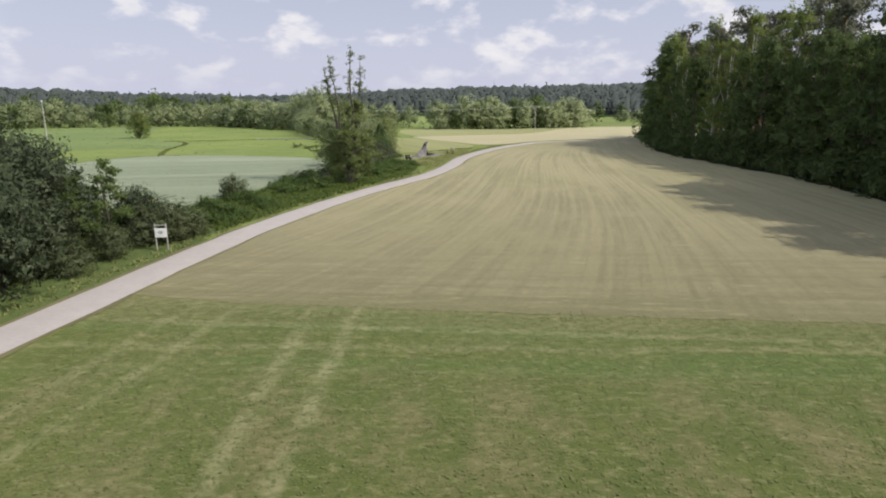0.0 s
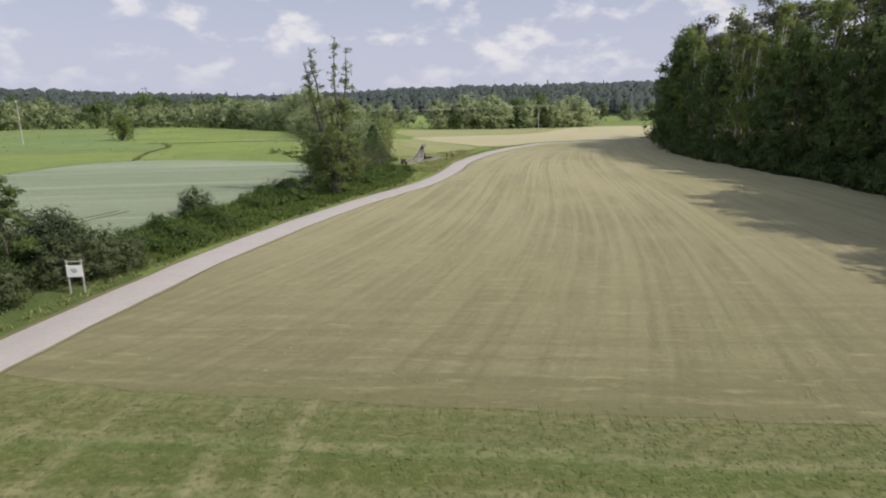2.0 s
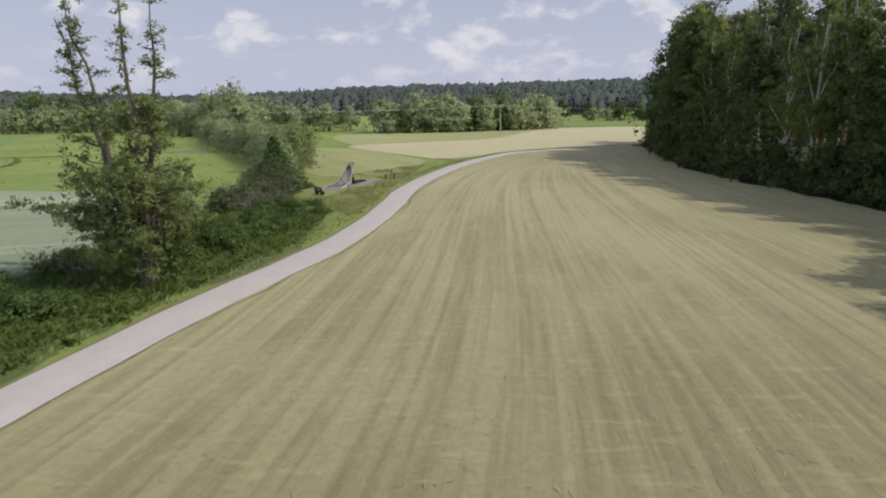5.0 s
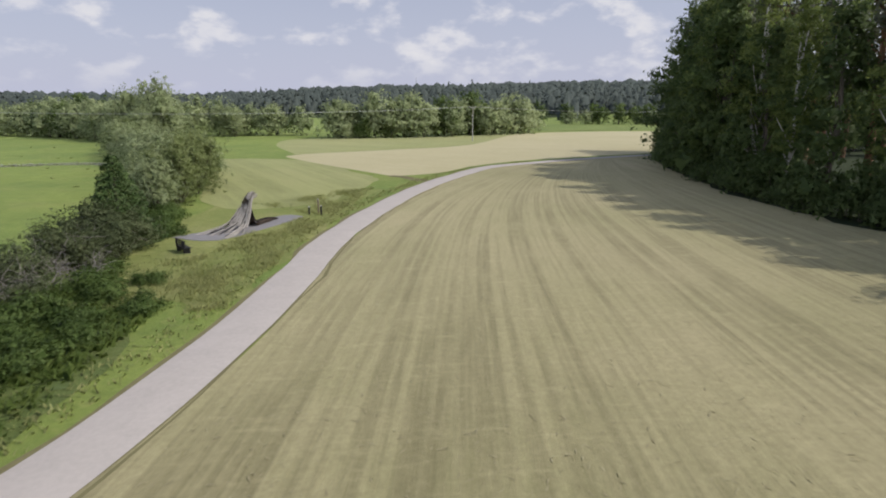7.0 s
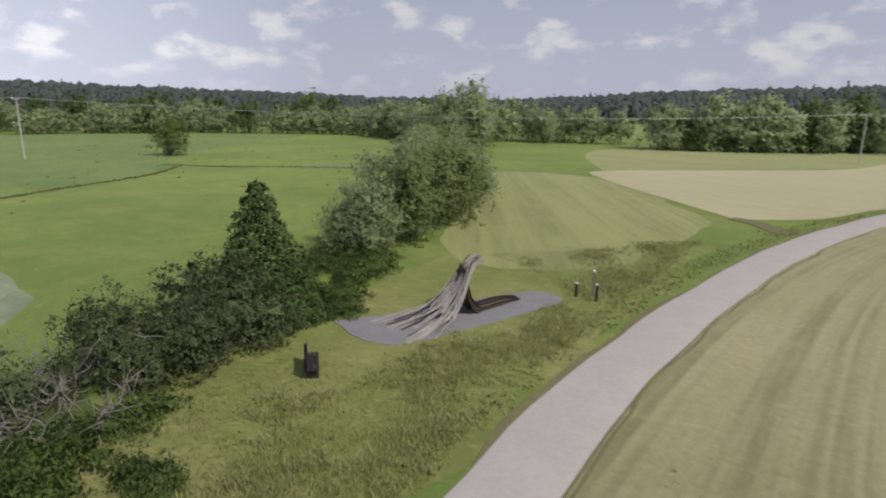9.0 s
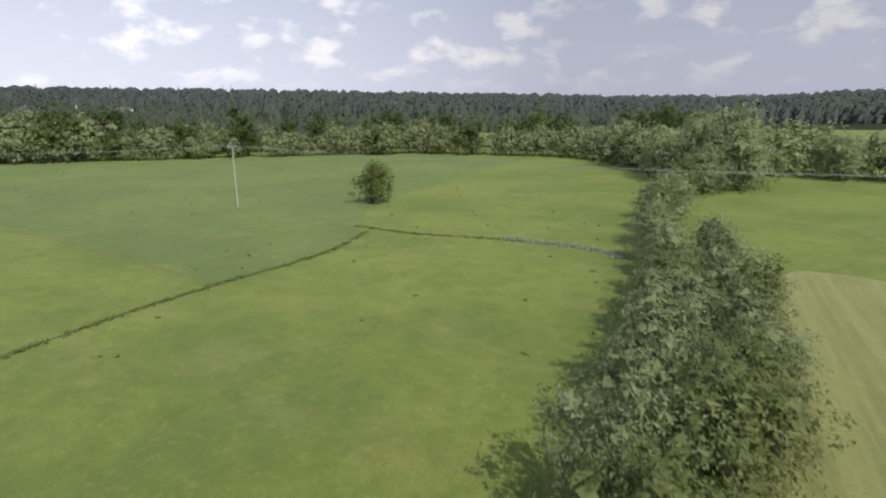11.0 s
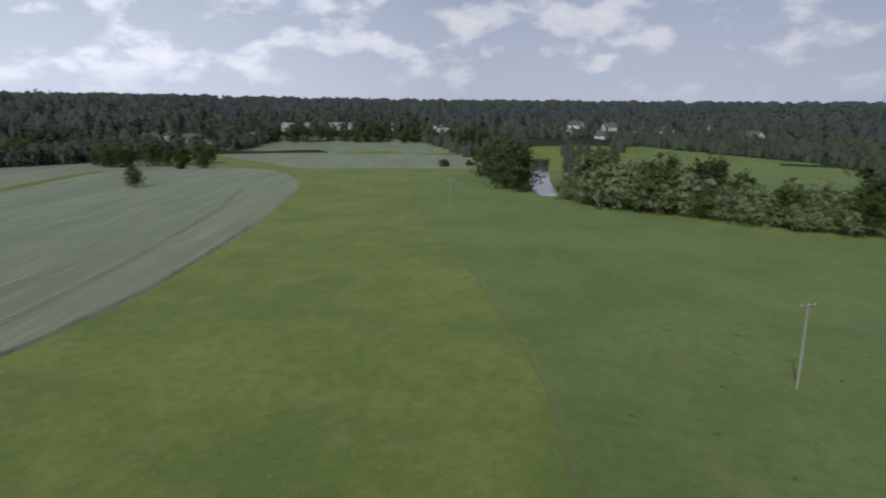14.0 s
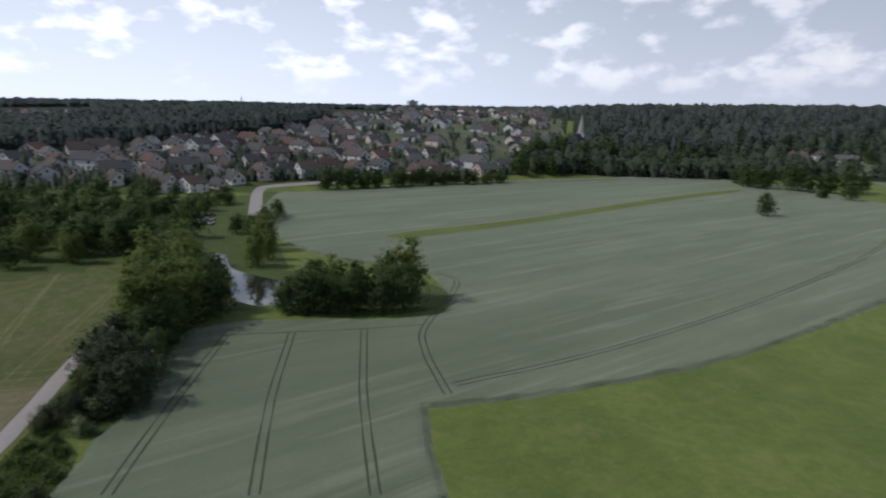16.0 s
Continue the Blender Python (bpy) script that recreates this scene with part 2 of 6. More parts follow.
M_GROUND = grass_material("meadow_grass", (0.148, 0.214, 0.046), (0.242, 0.296, 0.066), (0.33, 0.305, 0.115), 0.5)
M_LAWN = grass_material("short_grass", (0.096, 0.126, 0.028), (0.148, 0.158, 0.044), (0.235, 0.195, 0.096), 0.7, True)
M_MOWN = mown_material("mown_hay_meadow", (0.400, 0.352, 0.205), (0.285, 0.272, 0.132), (0.150, 0.134, 0.066), 1.1, 0.026, 0.64, True)
M_TAN = mown_material("pale_mown_field", (0.50, 0.45, 0.28), (0.44, 0.40, 0.23), (0.35, 0.30, 0.17), 0.6, 0.03, 0.3)
M_SIDE = mown_material("half_mown_meadow", (0.315, 0.325, 0.125), (0.245, 0.285, 0.085), (0.185, 0.210, 0.066), 0.55, 0.02, 0.85)
M_VERGE = grass_material("rough_verge", (0.195, 0.228, 0.062), (0.280, 0.280, 0.095), (0.40, 0.345, 0.19), 0.6)
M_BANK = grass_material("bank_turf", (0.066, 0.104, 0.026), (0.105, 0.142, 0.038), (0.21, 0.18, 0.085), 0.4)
# woodland floor, its colour darkened for the shade under the trees
M_FLOOR = plain_material("shaded_woodland_floor", (0.036, 0.050, 0.022), 0.95, 0.2, 0.5)
M_RIVER = grass_material("cloud_toned_river_grass", (0.130, 0.200, 0.062), (0.196, 0.258, 0.083), (0.27, 0.25, 0.12), 0.4)
M_TOWN = grass_material("gardens_and_paving", (0.10, 0.115, 0.065), (0.19, 0.185, 0.165), (0.30, 0.285, 0.26), 0.7)
M_STRIP = grass_material("weedy_strip", (0.135, 0.185, 0.045), (0.195, 0.235, 0.060), (0.25, 0.24, 0.09), 0.5)
M_BARE = plain_material("trodden_edge", (0.200, 0.182, 0.092), 0.95, 2.5, 0.5, 0, 0.5, 0.03)
M_TRAIL = grass_material("worn_meadow", (0.155, 0.19, 0.062), (0.20, 0.215, 0.08), (0.26, 0.22, 0.11), 0.5)
M_ROAD = plain_material("gravel_road", (0.50, 0.455, 0.43), 0.95, 5.0, 0.28, 0, 0.5, 0.02)
M_PAD = plain_material("grey_gravel", (0.27, 0.26, 0.27), 0.95, 9.0, 0.4, 0, 0.6, 0.02)
M_WHEAT_K = Nodes("green_wheat", 0.8)
_turned = M_WHEAT_K.t.nodes.new("ShaderNodeMapping")  # wind bands lie along the long side
_turned.inputs["Rotation"].default_value = (0, 0, radians(-15.7))
M_WHEAT_K.t.links.new(M_WHEAT_K.pos, _turned.inputs[0])
_w = M_WHEAT_K.noise(1.0, 5, 0.6, _turned.outputs[0], (0.010, 0.085, 1))
_s = M_WHEAT_K.noise(1.0, 4, 0.62, _turned.outputs[0], (0.016, 0.36, 1))
_b = M_WHEAT_K.noise(0.05, 5, 0.65)
_f = M_WHEAT_K.noise(2.2, 6, 0.75)
_c = M_WHEAT_K.mix(M_WHEAT_K.ramp(_w, 0.40, 0.62), (0.148, 0.194, 0.116), (0.222, 0.268, 0.172))
_c = M_WHEAT_K.mix(M_WHEAT_K.math("MULTIPLY", M_WHEAT_K.ramp(_s, 0.53, 0.66), 0.55), _c, (0.375, 0.41, 0.29))
_c = M_WHEAT_K.mix(M_WHEAT_K.math("MULTIPLY", M_WHEAT_K.ramp(_b, 0.45, 0.68), 0.4), _c, (0.125, 0.170, 0.105))
_c = M_WHEAT_K.mix(M_WHEAT_K.math("MULTIPLY", M_WHEAT_K.ramp(_f, 0.35, 0.75), 0.42), _c, (0.095, 0.128, 0.070))
M_WHEAT_K.bump(_f, 0.6, 0.25)
M_WHEAT_K.fuzz(0.32, (1.0, 1.0, 0.70))
M_WHEAT = M_WHEAT_K.done(_c)
# wheel tracks: the shade between bent stalks is put into this dark colour
M_TRACK = plain_material("bent_wheat_shade", (0.105, 0.125, 0.075), 0.9, 2.0, 0.4)
M_SOIL = plain_material("wet_ditch", (0.118, 0.160, 0.054), 0.5, 2.0, 0.5)
M_WATER_K = Nodes("still_water", 0.06)
M_WATER_K.bsdf.inputs["Specular IOR Level"].default_value = 1.0
M_WATER_K.bump(M_WATER_K.noise(0.9, 4), 0.12, 0.05)
M_WATER = M_WATER_K.done((0.035, 0.04, 0.03))
M_BARK = plain_material("grey_bark", (0.13, 0.11, 0.09), 0.95, 5.0, 0.6, 0, 0.8, 0.03)
M_BIRCH = plain_material("birch_bark", (0.52, 0.50, 0.46), 0.9, 4.0, 0.6, 0, 0.5, 0.02)
M_PINE_BARK = plain_material("pine_bark", (0.24, 0.14, 0.085), 0.95, 4.0, 0.5, 0, 0.8, 0.03)
M_DEAD = plain_material("bleached_wood", (0.27, 0.25, 0.225), 0.9, 6.0, 0.4, 0, 0.5, 0.01)
L_DARK = leaf_material("oak_leaves", (0.095, 0.146, 0.050), (0.200, 0.258, 0.096), 0.54)
L_MID = leaf_material("alder_leaves", (0.115, 0.172, 0.050), (0.225, 0.288, 0.096), 0.54)
L_WILLOW = leaf_material("willow_leaves", (0.310, 0.368, 0.178), (0.510, 0.560, 0.315), 0.48)
L_OLIVE = leaf_material("thin_willow_leaves", (0.135, 0.185, 0.055), (0.290, 0.335, 0.125), 0.45)
L_ALDER = leaf_material("pale_alder_leaves", (0.190, 0.238, 0.085), (0.350, 0.395, 0.170), 0.5)
L_LIGHT = leaf_material("birch_leaves", (0.180, 0.235, 0.064), (0.320, 0.375, 0.120), 0.56)
L_PINE = leaf_material("pine_needles", (0.110, 0.126, 0.078), (0.225, 0.230, 0.150), 0.28)
L_FIR = leaf_material("spruce_needles", (0.058, 0.104, 0.031), (0.123, 0.181, 0.058), 0.2)
L_SCRUB = leaf_material("scrub_leaves", (0.098, 0.128, 0.055), (0.205, 0.232, 0.112), 0.40)
L_SALLOW = leaf_material("sallow_leaves", (0.050, 0.074, 0.036), (0.128, 0.155, 0.082), 0.32)
L_HERB = leaf_material("nettle_leaves", (0.085, 0.140, 0.036), (0.170, 0.235, 0.066), 0.40)
L_BANKGRASS = leaf_material("lush_grass_blades", (0.110, 0.170, 0.038), (0.230, 0.285, 0.075), 0.5)
L_GRASS = leaf_material("tall_grass_blades", (0.200, 0.245, 0.062), (0.380, 0.370, 0.160), 0.5)
L_DRYGRASS = leaf_material("seeding_grass_blades", (0.275, 0.315, 0.100), (0.480, 0.460, 0.205), 0.30)
L_EARS = leaf_material("wheat_ears", (0.200, 0.240, 0.135), (0.360, 0.390, 0.260), 0.5)
L_BLOOM = leaf_material("white_umbels", (0.35, 0.38, 0.26), (0.70, 0.70, 0.60), 0.5)
L_STRAW = leaf_material("loose_straw", (0.24, 0.205, 0.12), (0.50, 0.45, 0.28), 0.04)
L_TURF = leaf_material("turf_blades", (0.105, 0.140, 0.036), (0.250, 0.245, 0.095), 0.04)
L_SOFT = leaf_material("soft_grass_blades", (0.150, 0.200, 0.048), (0.285, 0.285, 0.110), 0.04)
# distance haze is put into the far trees' paler, bluer colours
L_VALLEY = leaf_material("haze_toned_leaves", (0.080, 0.106, 0.074), (0.140, 0.170, 0.110), 0.3)
M_WOODS = Nodes("haze_toned_conifers", 0.9)
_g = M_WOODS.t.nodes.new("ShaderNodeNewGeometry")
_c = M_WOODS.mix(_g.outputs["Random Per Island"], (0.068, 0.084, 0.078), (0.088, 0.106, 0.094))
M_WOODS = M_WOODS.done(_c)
M_WALL = house_material("house_render", [(0.90, 0.89, 0.88), (0.84, 0.81, 0.75), (0.90, 0.90, 0.89), (0.80, 0.75, 0.70), (0.90, 0.89, 0.87), (0.78, 0.64, 0.60)], 0.75, 0.8)
M_ROOF = house_material("roof_tiles", [(0.135, 0.102, 0.092), (0.130, 0.126, 0.130), (0.165, 0.104, 0.090), (0.155, 0.150, 0.152), (0.140, 0.115, 0.108), (0.105, 0.104, 0.110)], 0.8)
M_GLASS = plain_material("window_glass", (0.03, 0.035, 0.045), 0.15, 1.0, 0.2, 0, 0)
M_FRAME = plain_material("white_paint", (0.78, 0.78, 0.76), 0.5, 8.0, 0.15)
M_CONCRETE = plain_material("concrete", (0.42, 0.41, 0.39), 0.9, 3.0, 0.35)
M_BLACKWOOD = plain_material("dark_stained_wood", (0.035, 0.033, 0.034), 0.6, 9.0, 0.4)
M_WOOD = plain_material("weathered_wood", (0.26, 0.21, 0.155), 0.85, 9.0, 0.5, 0, 0.5, 0.004)
M_DARKSTICK = plain_material("near_black_wood", (0.028, 0.024, 0.022), 0.8, 9.0, 0.4)
M_STICK = plain_material("silvered_branches", (0.42, 0.39, 0.36), 0.85, 9.0, 0.45, 0, 0.4, 0.004)
M_CANE = plain_material("brown_wickerwork", (0.13, 0.095, 0.07), 0.85, 9.0, 0.5, 0, 0.6, 0.01)
M_POLE = plain_material("grey_pole", (0.44, 0.42, 0.39), 0.85, 5.0, 0.3)
M_STEEL = plain_material("galvanised_steel", (0.45, 0.46, 0.47), 0.45, 6.0, 0.2, 0.8)
M_WIRE = plain_material("wire", (0.40, 0.41, 0.42), 0.5, 3.0, 0.1, 0.6)
M_SHEET = plain_material("sheet_metal_roof", (0.62, 0.63, 0.64), 0.5, 0.6, 0.2)
M_PANEL = plain_material("printed_panel", (0.80, 0.80, 0.78), 0.5, 5.0, 0.08)
M_INK = plain_material("printed_ink", (0.10, 0.12, 0.12), 0.6, 5.0, 0.1)
M_CAR = house_material("car_paint", [(0.75, 0.75, 0.76), (0.45, 0.46, 0.48), (0.05, 0.05, 0.06), (0.80, 0.80, 0.80), (0.25, 0.04, 0.04), (0.10, 0.14, 0.25)], 0.3)
M_TYRE = plain_material("rubber", (0.02, 0.02, 0.02), 0.8, 5.0, 0.2)


# ---- building blocks ----
from mathutils.geometry import delaunay_2d_cdt


def mesh_from(name, verts, faces, mats, picks=None, smooth=False, normals=None):
    me = bpy.data.meshes.new(name)
    verts, faces = np.asarray(verts, np.float32), np.asarray(faces, np.int32)
    me.vertices.add(len(verts))
    me.vertices.foreach_set("co", verts.ravel())
    n, k = faces.shape
    me.loops.add(n * k)
    me.loops.foreach_set("vertex_index", faces.ravel())
    me.polygons.add(n)
    me.polygons.foreach_set("loop_start", np.arange(0, n * k, k, dtype=np.int32))
    for m in mats:
        me.materials.append(m)
    if picks is not None:
        me.polygons.foreach_set("material_index", np.asarray(picks, np.int32))
    if smooth or normals is not None:
        me.polygons.foreach_set("use_smooth", np.ones(n, bool))
    me.update(calc_edges=True)
    if normals is not None:
        me.normals_split_custom_set_from_vertices(np.asarray(normals, float).tolist())
    return me


def part(name, bm, material, parent, label=""):
    me = bpy.data.meshes.new(name)
    bm.to_mesh(me)
    bm.free()
    me.materials.append(material)
    ob = new(name, me)
    ob.parent = parent
    return tagged(ob, label)


def part_mesh(name, me, parent, label=""):
    ob = new(name, me)
    ob.parent = parent
    return tagged(ob, label)


def box(bm, x0, x1, y0, y1, z0, z1, bevel=0.0):
    got = bmesh.ops.create_cube(bm, size=1)["verts"]
    bmesh.ops.transform(bm, verts=got, matrix=Matrix.Translation(((x0 + x1) / 2, (y0 + y1) / 2, (z0 + z1) / 2)) @ Matrix.Diagonal((x1 - x0, y1 - y0, z1 - z0, 1)))
    if bevel:
        edges = {e for v in got for e in v.link_edges}
        bmesh.ops.bevel(bm, geom=list(edges), offset=bevel, segments=1, affect="EDGES")
    return bm


def tube(points, radii, sides=6):
    """Vertices and quads of a tapered tube along points."""
    P = np.asarray(points, float)
    T = np.gradient(P, axis=0)
    T /= np.linalg.norm(T, axis=1)[:, None] + 1e-9
    ref = np.where(np.abs(T[:, 2:3]) > 0.9, [[1.0, 0, 0]], [[0, 0, 1.0]])
    A = np.cross(T, ref)
    A /= np.linalg.norm(A, axis=1)[:, None] + 1e-9
    B = np.cross(T, A)
    ang = np.arange(sides) * 2 * math.pi / sides
    V = P[:, None] + np.asarray(radii, float)[:, None, None] * (np.cos(ang)[None, :, None] * A[:, None] + np.sin(ang)[None, :, None] * B[:, None])
    n = len(P)
    F = [(i * sides + j, i * sides + (j + 1) % sides, (i + 1) * sides + (j + 1) % sides, (i + 1) * sides + j) for i in range(n - 1) for j in range(sides)]
    return V.reshape(-1, 3), np.array(F, int)


def joined(pieces):
    V, F, k = [], [], 0
    for v, f in pieces:
        V.append(v), F.append(f + k)
        k += len(v)
    return np.concatenate(V), np.concatenate(F)


def cards(rng, P, N, size, loose=0.6, slim=0.6):
    """A folded leaf spray at every point: four corners, the two side ones lifted off the fold."""
    n = len(P)
    W = N + loose * rng.normal(size=(n, 3))
    W /= np.linalg.norm(W, axis=1)[:, None] + 1e-9
    A = np.cross(W, rng.normal(size=(n, 3)))
    A /= np.linalg.norm(A, axis=1)[:, None] + 1e-9
    B = np.cross(W, A)
    s = (size * rng.uniform(0.55, 1.35, n))[:, None]
    lift = W * s * rng.uniform(-0.3, 0.3, n)[:, None]
    V = np.stack([P - A * s, P + B * s * slim + lift, P + A * s, P - B * s * slim + lift], 1).reshape(-1, 3)
    flat = np.cross(V[1::4] - V[0::4], V[3::4] - V[0::4])
    inward = (flat * N).sum(1) < 0
    F = np.arange(4 * n).reshape(-1, 4)
    F[inward] = F[inward][:, ::-1]
    soft = N / (np.linalg.norm(N, axis=1)[:, None] + 1e-9) + 0.45 * np.where((W * N).sum(1) < 0, -1, 1)[:, None] * W
    soft /= np.linalg.norm(soft, axis=1)[:, None] + 1e-9
    return V, F, np.repeat(soft, 4, 0)


def leaf_tips(rng, P, M, size, slim=0.5):
    """A pointed leaf spray at every point, shaded by the form M of the crown it grows on."""
    n = len(P)
    W = M + 0.9 * rng.normal(size=(n, 3))
    W /= np.linalg.norm(W, axis=1)[:, None] + 1e-9
    A = np.cross(W, rng.normal(size=(n, 3)))
    A /= np.linalg.norm(A, axis=1)[:, None] + 1e-9
    B = np.cross(W, A)
    s = (size * rng.uniform(0.5, 1.4, n))[:, None]
    V = np.stack([P - A * s * 0.7 - B * s * slim, P - A * s * 0.5 + B * s * slim, P + A * s], 1)
    inward = (np.cross(V[:, 1] - V[:, 0], V[:, 2] - V[:, 0]) * M).sum(1) < 0
    F = np.arange(3 * n).reshape(-1, 3)
    F[inward] = F[inward][:, ::-1]
    soft = M / (np.linalg.norm(M, axis=1)[:, None] + 1e-9) + 0.30 * rng.normal(size=(n, 3))
    soft /= np.linalg.norm(soft, axis=1)[:, None] + 1e-9
    return V.reshape(-1, 3), F, np.repeat(soft, 3, 0)


def crown(rng, lobes, P0, N0, leaves, size, slim, core):
    """Leaves in bunches round the twig ends P0, over the coarser dense inside of each bough."""
    i = rng.integers(0, len(P0), leaves)
    P = P0[i] + rng.normal(size=(leaves, 3)) * (size * 1.25, size * 1.25, size * 0.9)
    mid = P0.mean(0)
    out = (P - mid) / (P0.std(0) + 0.1)
    out /= np.linalg.norm(out, axis=1)[:, None] + 1e-9
    v, f, n = leaf_tips(rng, P, 0.55 * N0[i] + 0.5 * out + (0, 0, 0.2), size, slim)
    if not core:
        return v, f, n
    C, R = np.array([l[0] for l in lobes], float), np.array([l[1] for l in lobes], float)
    k = np.repeat(np.arange(len(C)), 16)
    D = rng.normal(size=(len(k), 3))
    V, F, M = leaf_tips(rng, C[k] + D * R[k] * core * 0.42, D + (0, 0, 0.4), R[k].mean(1) * core * 0.75, 0.55)
    return np.concatenate([v, V]), np.concatenate([f, F + len(v)]), np.concatenate([n, M])


def leafage(rng, lobes, leaves, size, loose=0.6, slim=0.6, shell=0.62, under=1.0, core=0.78):
    P0, N0 = on_lobes(rng, lobes, max(12, leaves // 6), shell, under)
    return crown(rng, lobes, P0, N0, leaves * 2, size * 0.74, slim * 0.8, core * 0.85)


def on_lobes(rng, lobes, n, shell=0.62, keep_under=1.0):
    C = np.array([l[0] for l in lobes], float)
    R = np.array([l[1] if isinstance(l[1], tuple) else (l[1],) * 3 for l in lobes], float)
    w = R.prod(1) ** (2 / 3)
    i = rng.choice(len(C), n, p=w / w.sum())
    D = rng.normal(size=(n, 3))
    D /= np.linalg.norm(D, axis=1)[:, None]
    D[:, 2] = np.where((D[:, 2] < -0.2) & (rng.uniform(size=n) < keep_under), -D[:, 2] * 0.6, D[:, 2])
    f = shell + (1.28 - shell) * rng.uniform(size=n) ** 0.9
    return C[i] + D * R[i] * f[:, None], D


def wobble(rng, a, b, n, amount):
    t = np.linspace(0, 1, n)[:, None]
    P = np.asarray(a, float) * (1 - t) + np.asarray(b, float) * t
    P[1:-1] += rng.normal(size=(n - 2, 3)) * amount
    return P


def plant(name, wood, leaf, bark, foliage, label, category, group="", split=False):
    top = new(name)
    tagged(top, label, category, group)
    if wood and split:
        part_mesh("trunk", mesh_from("trunk", *wood[0], [bark], None, True), top)
        for v, f in wood[1:]:
            part_mesh("branch", mesh_from("branch", v, f, [bark], None, True), top)
    elif wood:
        v, f = joined(wood)
        part_mesh("trunk", mesh_from("trunk", v, f, [bark], None, True), top)
    if leaf is not None:
        part_mesh("crown", mesh_from("crown", leaf[0], leaf[1], [foliage], normals=leaf[2]), top)
    return top


def broad_tree(seed, h, w, leaves, size, bark, foliage, label, low=0.22, name="tree", lobes=16, group="", loose=0.6, core=0.62, girth=0.015):
    rng = np.random.default_rng(seed)
    wood = [tube(wobble(rng, (0, 0, -0.3), (rng.normal() * 0.05 * w, rng.normal() * 0.05 * w, h * 0.86), 6, 0.012 * h), np.linspace(girth, 0.004, 6) * h, 7)]
    L = []
    for i in range(lobes):
        t = (i + 0.5) / lobes
        z = h * (low + (0.93 - low) * t)
        span = w * 0.5 * math.sin(math.pi * min(1, 0.22 + 0.78 * t) ** 0.9) ** 0.7
        a = i * 2.4 + rng.uniform(-0.5, 0.5)
        r = span * rng.uniform(0.30, 0.95)
        size_l = w * rng.uniform(0.11, 0.21) * (1.15 - 0.4 * t)
        c = (math.cos(a) * r, math.sin(a) * r, z)
        L.append((c, (size_l * 1.1, size_l * 1.1, size_l * 0.85)))
        if i % 4 == 0:
            wood.append(tube(wobble(rng, (0, 0, z * 0.62), c, 4, 0.02 * w), np.linspace(0.005, 0.0015, 4) * h, 4))
    L.append(((0, 0, h * 0.92), (w * 0.14, w * 0.14, h * 0.08)))
    return plant(name, wood, leafage(rng, L, leaves, size, loose, core=core), bark, foliage, label, "tree", group, True)


def shrub(seed, h, w, leaves, size, foliage, label, name="bush", lobes=11, bark=None, group="", spiky=0.0, category="bush", core=0.46, stems=1):
    rng = np.random.default_rng(seed)
    wood, L = [], []
    for i in range(lobes):
        a, r = rng.uniform(0, 6.28), w * 0.5 * rng.uniform(0.1, 0.72)
        top = h * rng.uniform(0.5, 1.0) * (1 - 0.45 * (2 * r / w) ** 2)
        s = w * rng.uniform(0.12, 0.23)
        z = max(s * 0.6, top - s * 0.8)
        L.append(((math.cos(a) * r, math.sin(a) * r, z), (s, s, min(s * 0.9, z))))
        L.append(((math.cos(a) * r * 1.1, math.sin(a) * r * 1.1, z * 0.45), (s * 1.05, s * 1.05, z * 0.45)))
        if i % stems:
            continue
        wood.append(tube(wobble(rng, (math.cos(a) * 0.1, math.sin(a) * 0.1, -0.15), (math.cos(a) * r, math.sin(a) * r, z), 4, 0.03 * w), np.linspace(0.02, 0.006, 4) * max(1, h * 0.5), 5))
    P, N = on_lobes(rng, L, leaves, 0.6, 0.5)
    N = N + (0, 0, 0.25)
    if spiky:
        m = rng.uniform(size=leaves) < 0.25
        P[m, 2] += rng.uniform(0, spiky, m.sum()) * (P[m, 2] > 0.4 * h)
    P[:, 2] = np.maximum(P[:, 2], 0.05)
    v, f, n = crown(rng, L[::2], P[: max(12, leaves // 5)], N, leaves * 2, size * 0.74, 0.48, core)
    v[:, 2] = np.maximum(v[:, 2], 0.02)
    return plant(name, wood, (v, f, n), bark or M_BARK, foliage, label, category, group)


def spruce(seed, h, w, leaves, size, label, foliage, name="spruce", group=""):
    rng = np.random.default_rng(seed)
    wood = [tube([(0, 0, -0.2), (0, 0, h * 0.5), (0, 0, h * 0.97)], [0.02 * h, 0.012 * h, 0.003 * h], 7)]
    tiers = 13
    k = rng.choice(tiers, leaves, p=np.linspace(1.6, 0.4, tiers) / np.linspace(1.6, 0.4, tiers).sum())
    t = (k + rng.uniform(-0.3, 0.3, leaves)) / tiers
    reach = w * 0.5 * (1 - t) ** 0.85 + 0.08
    boughs = 9
    a = (rng.integers(0, boughs, leaves) + k * 0.37) * 2 * math.pi / boughs + rng.normal(0, 0.16, leaves)
    r = reach * rng.uniform(0.15, 1.0, leaves) ** 0.55 * (1 + 0.16 * np.sin(a * 3 + k))
    z = h * (0.06 + 0.93 * t) - r * 0.32 + rng.normal(0, 0.06, leaves)
    P = np.stack([np.cos(a) * r, np.sin(a) * r, np.maximum(z, 0.08)], 1)
    N = np.stack([np.cos(a) * 0.4, np.sin(a) * 0.4, np.ones(leaves)], 1)
    return plant(name, wood, leaf_tips(rng, P, N, size, 0.42), M_BARK, foliage, label, "tree", group)


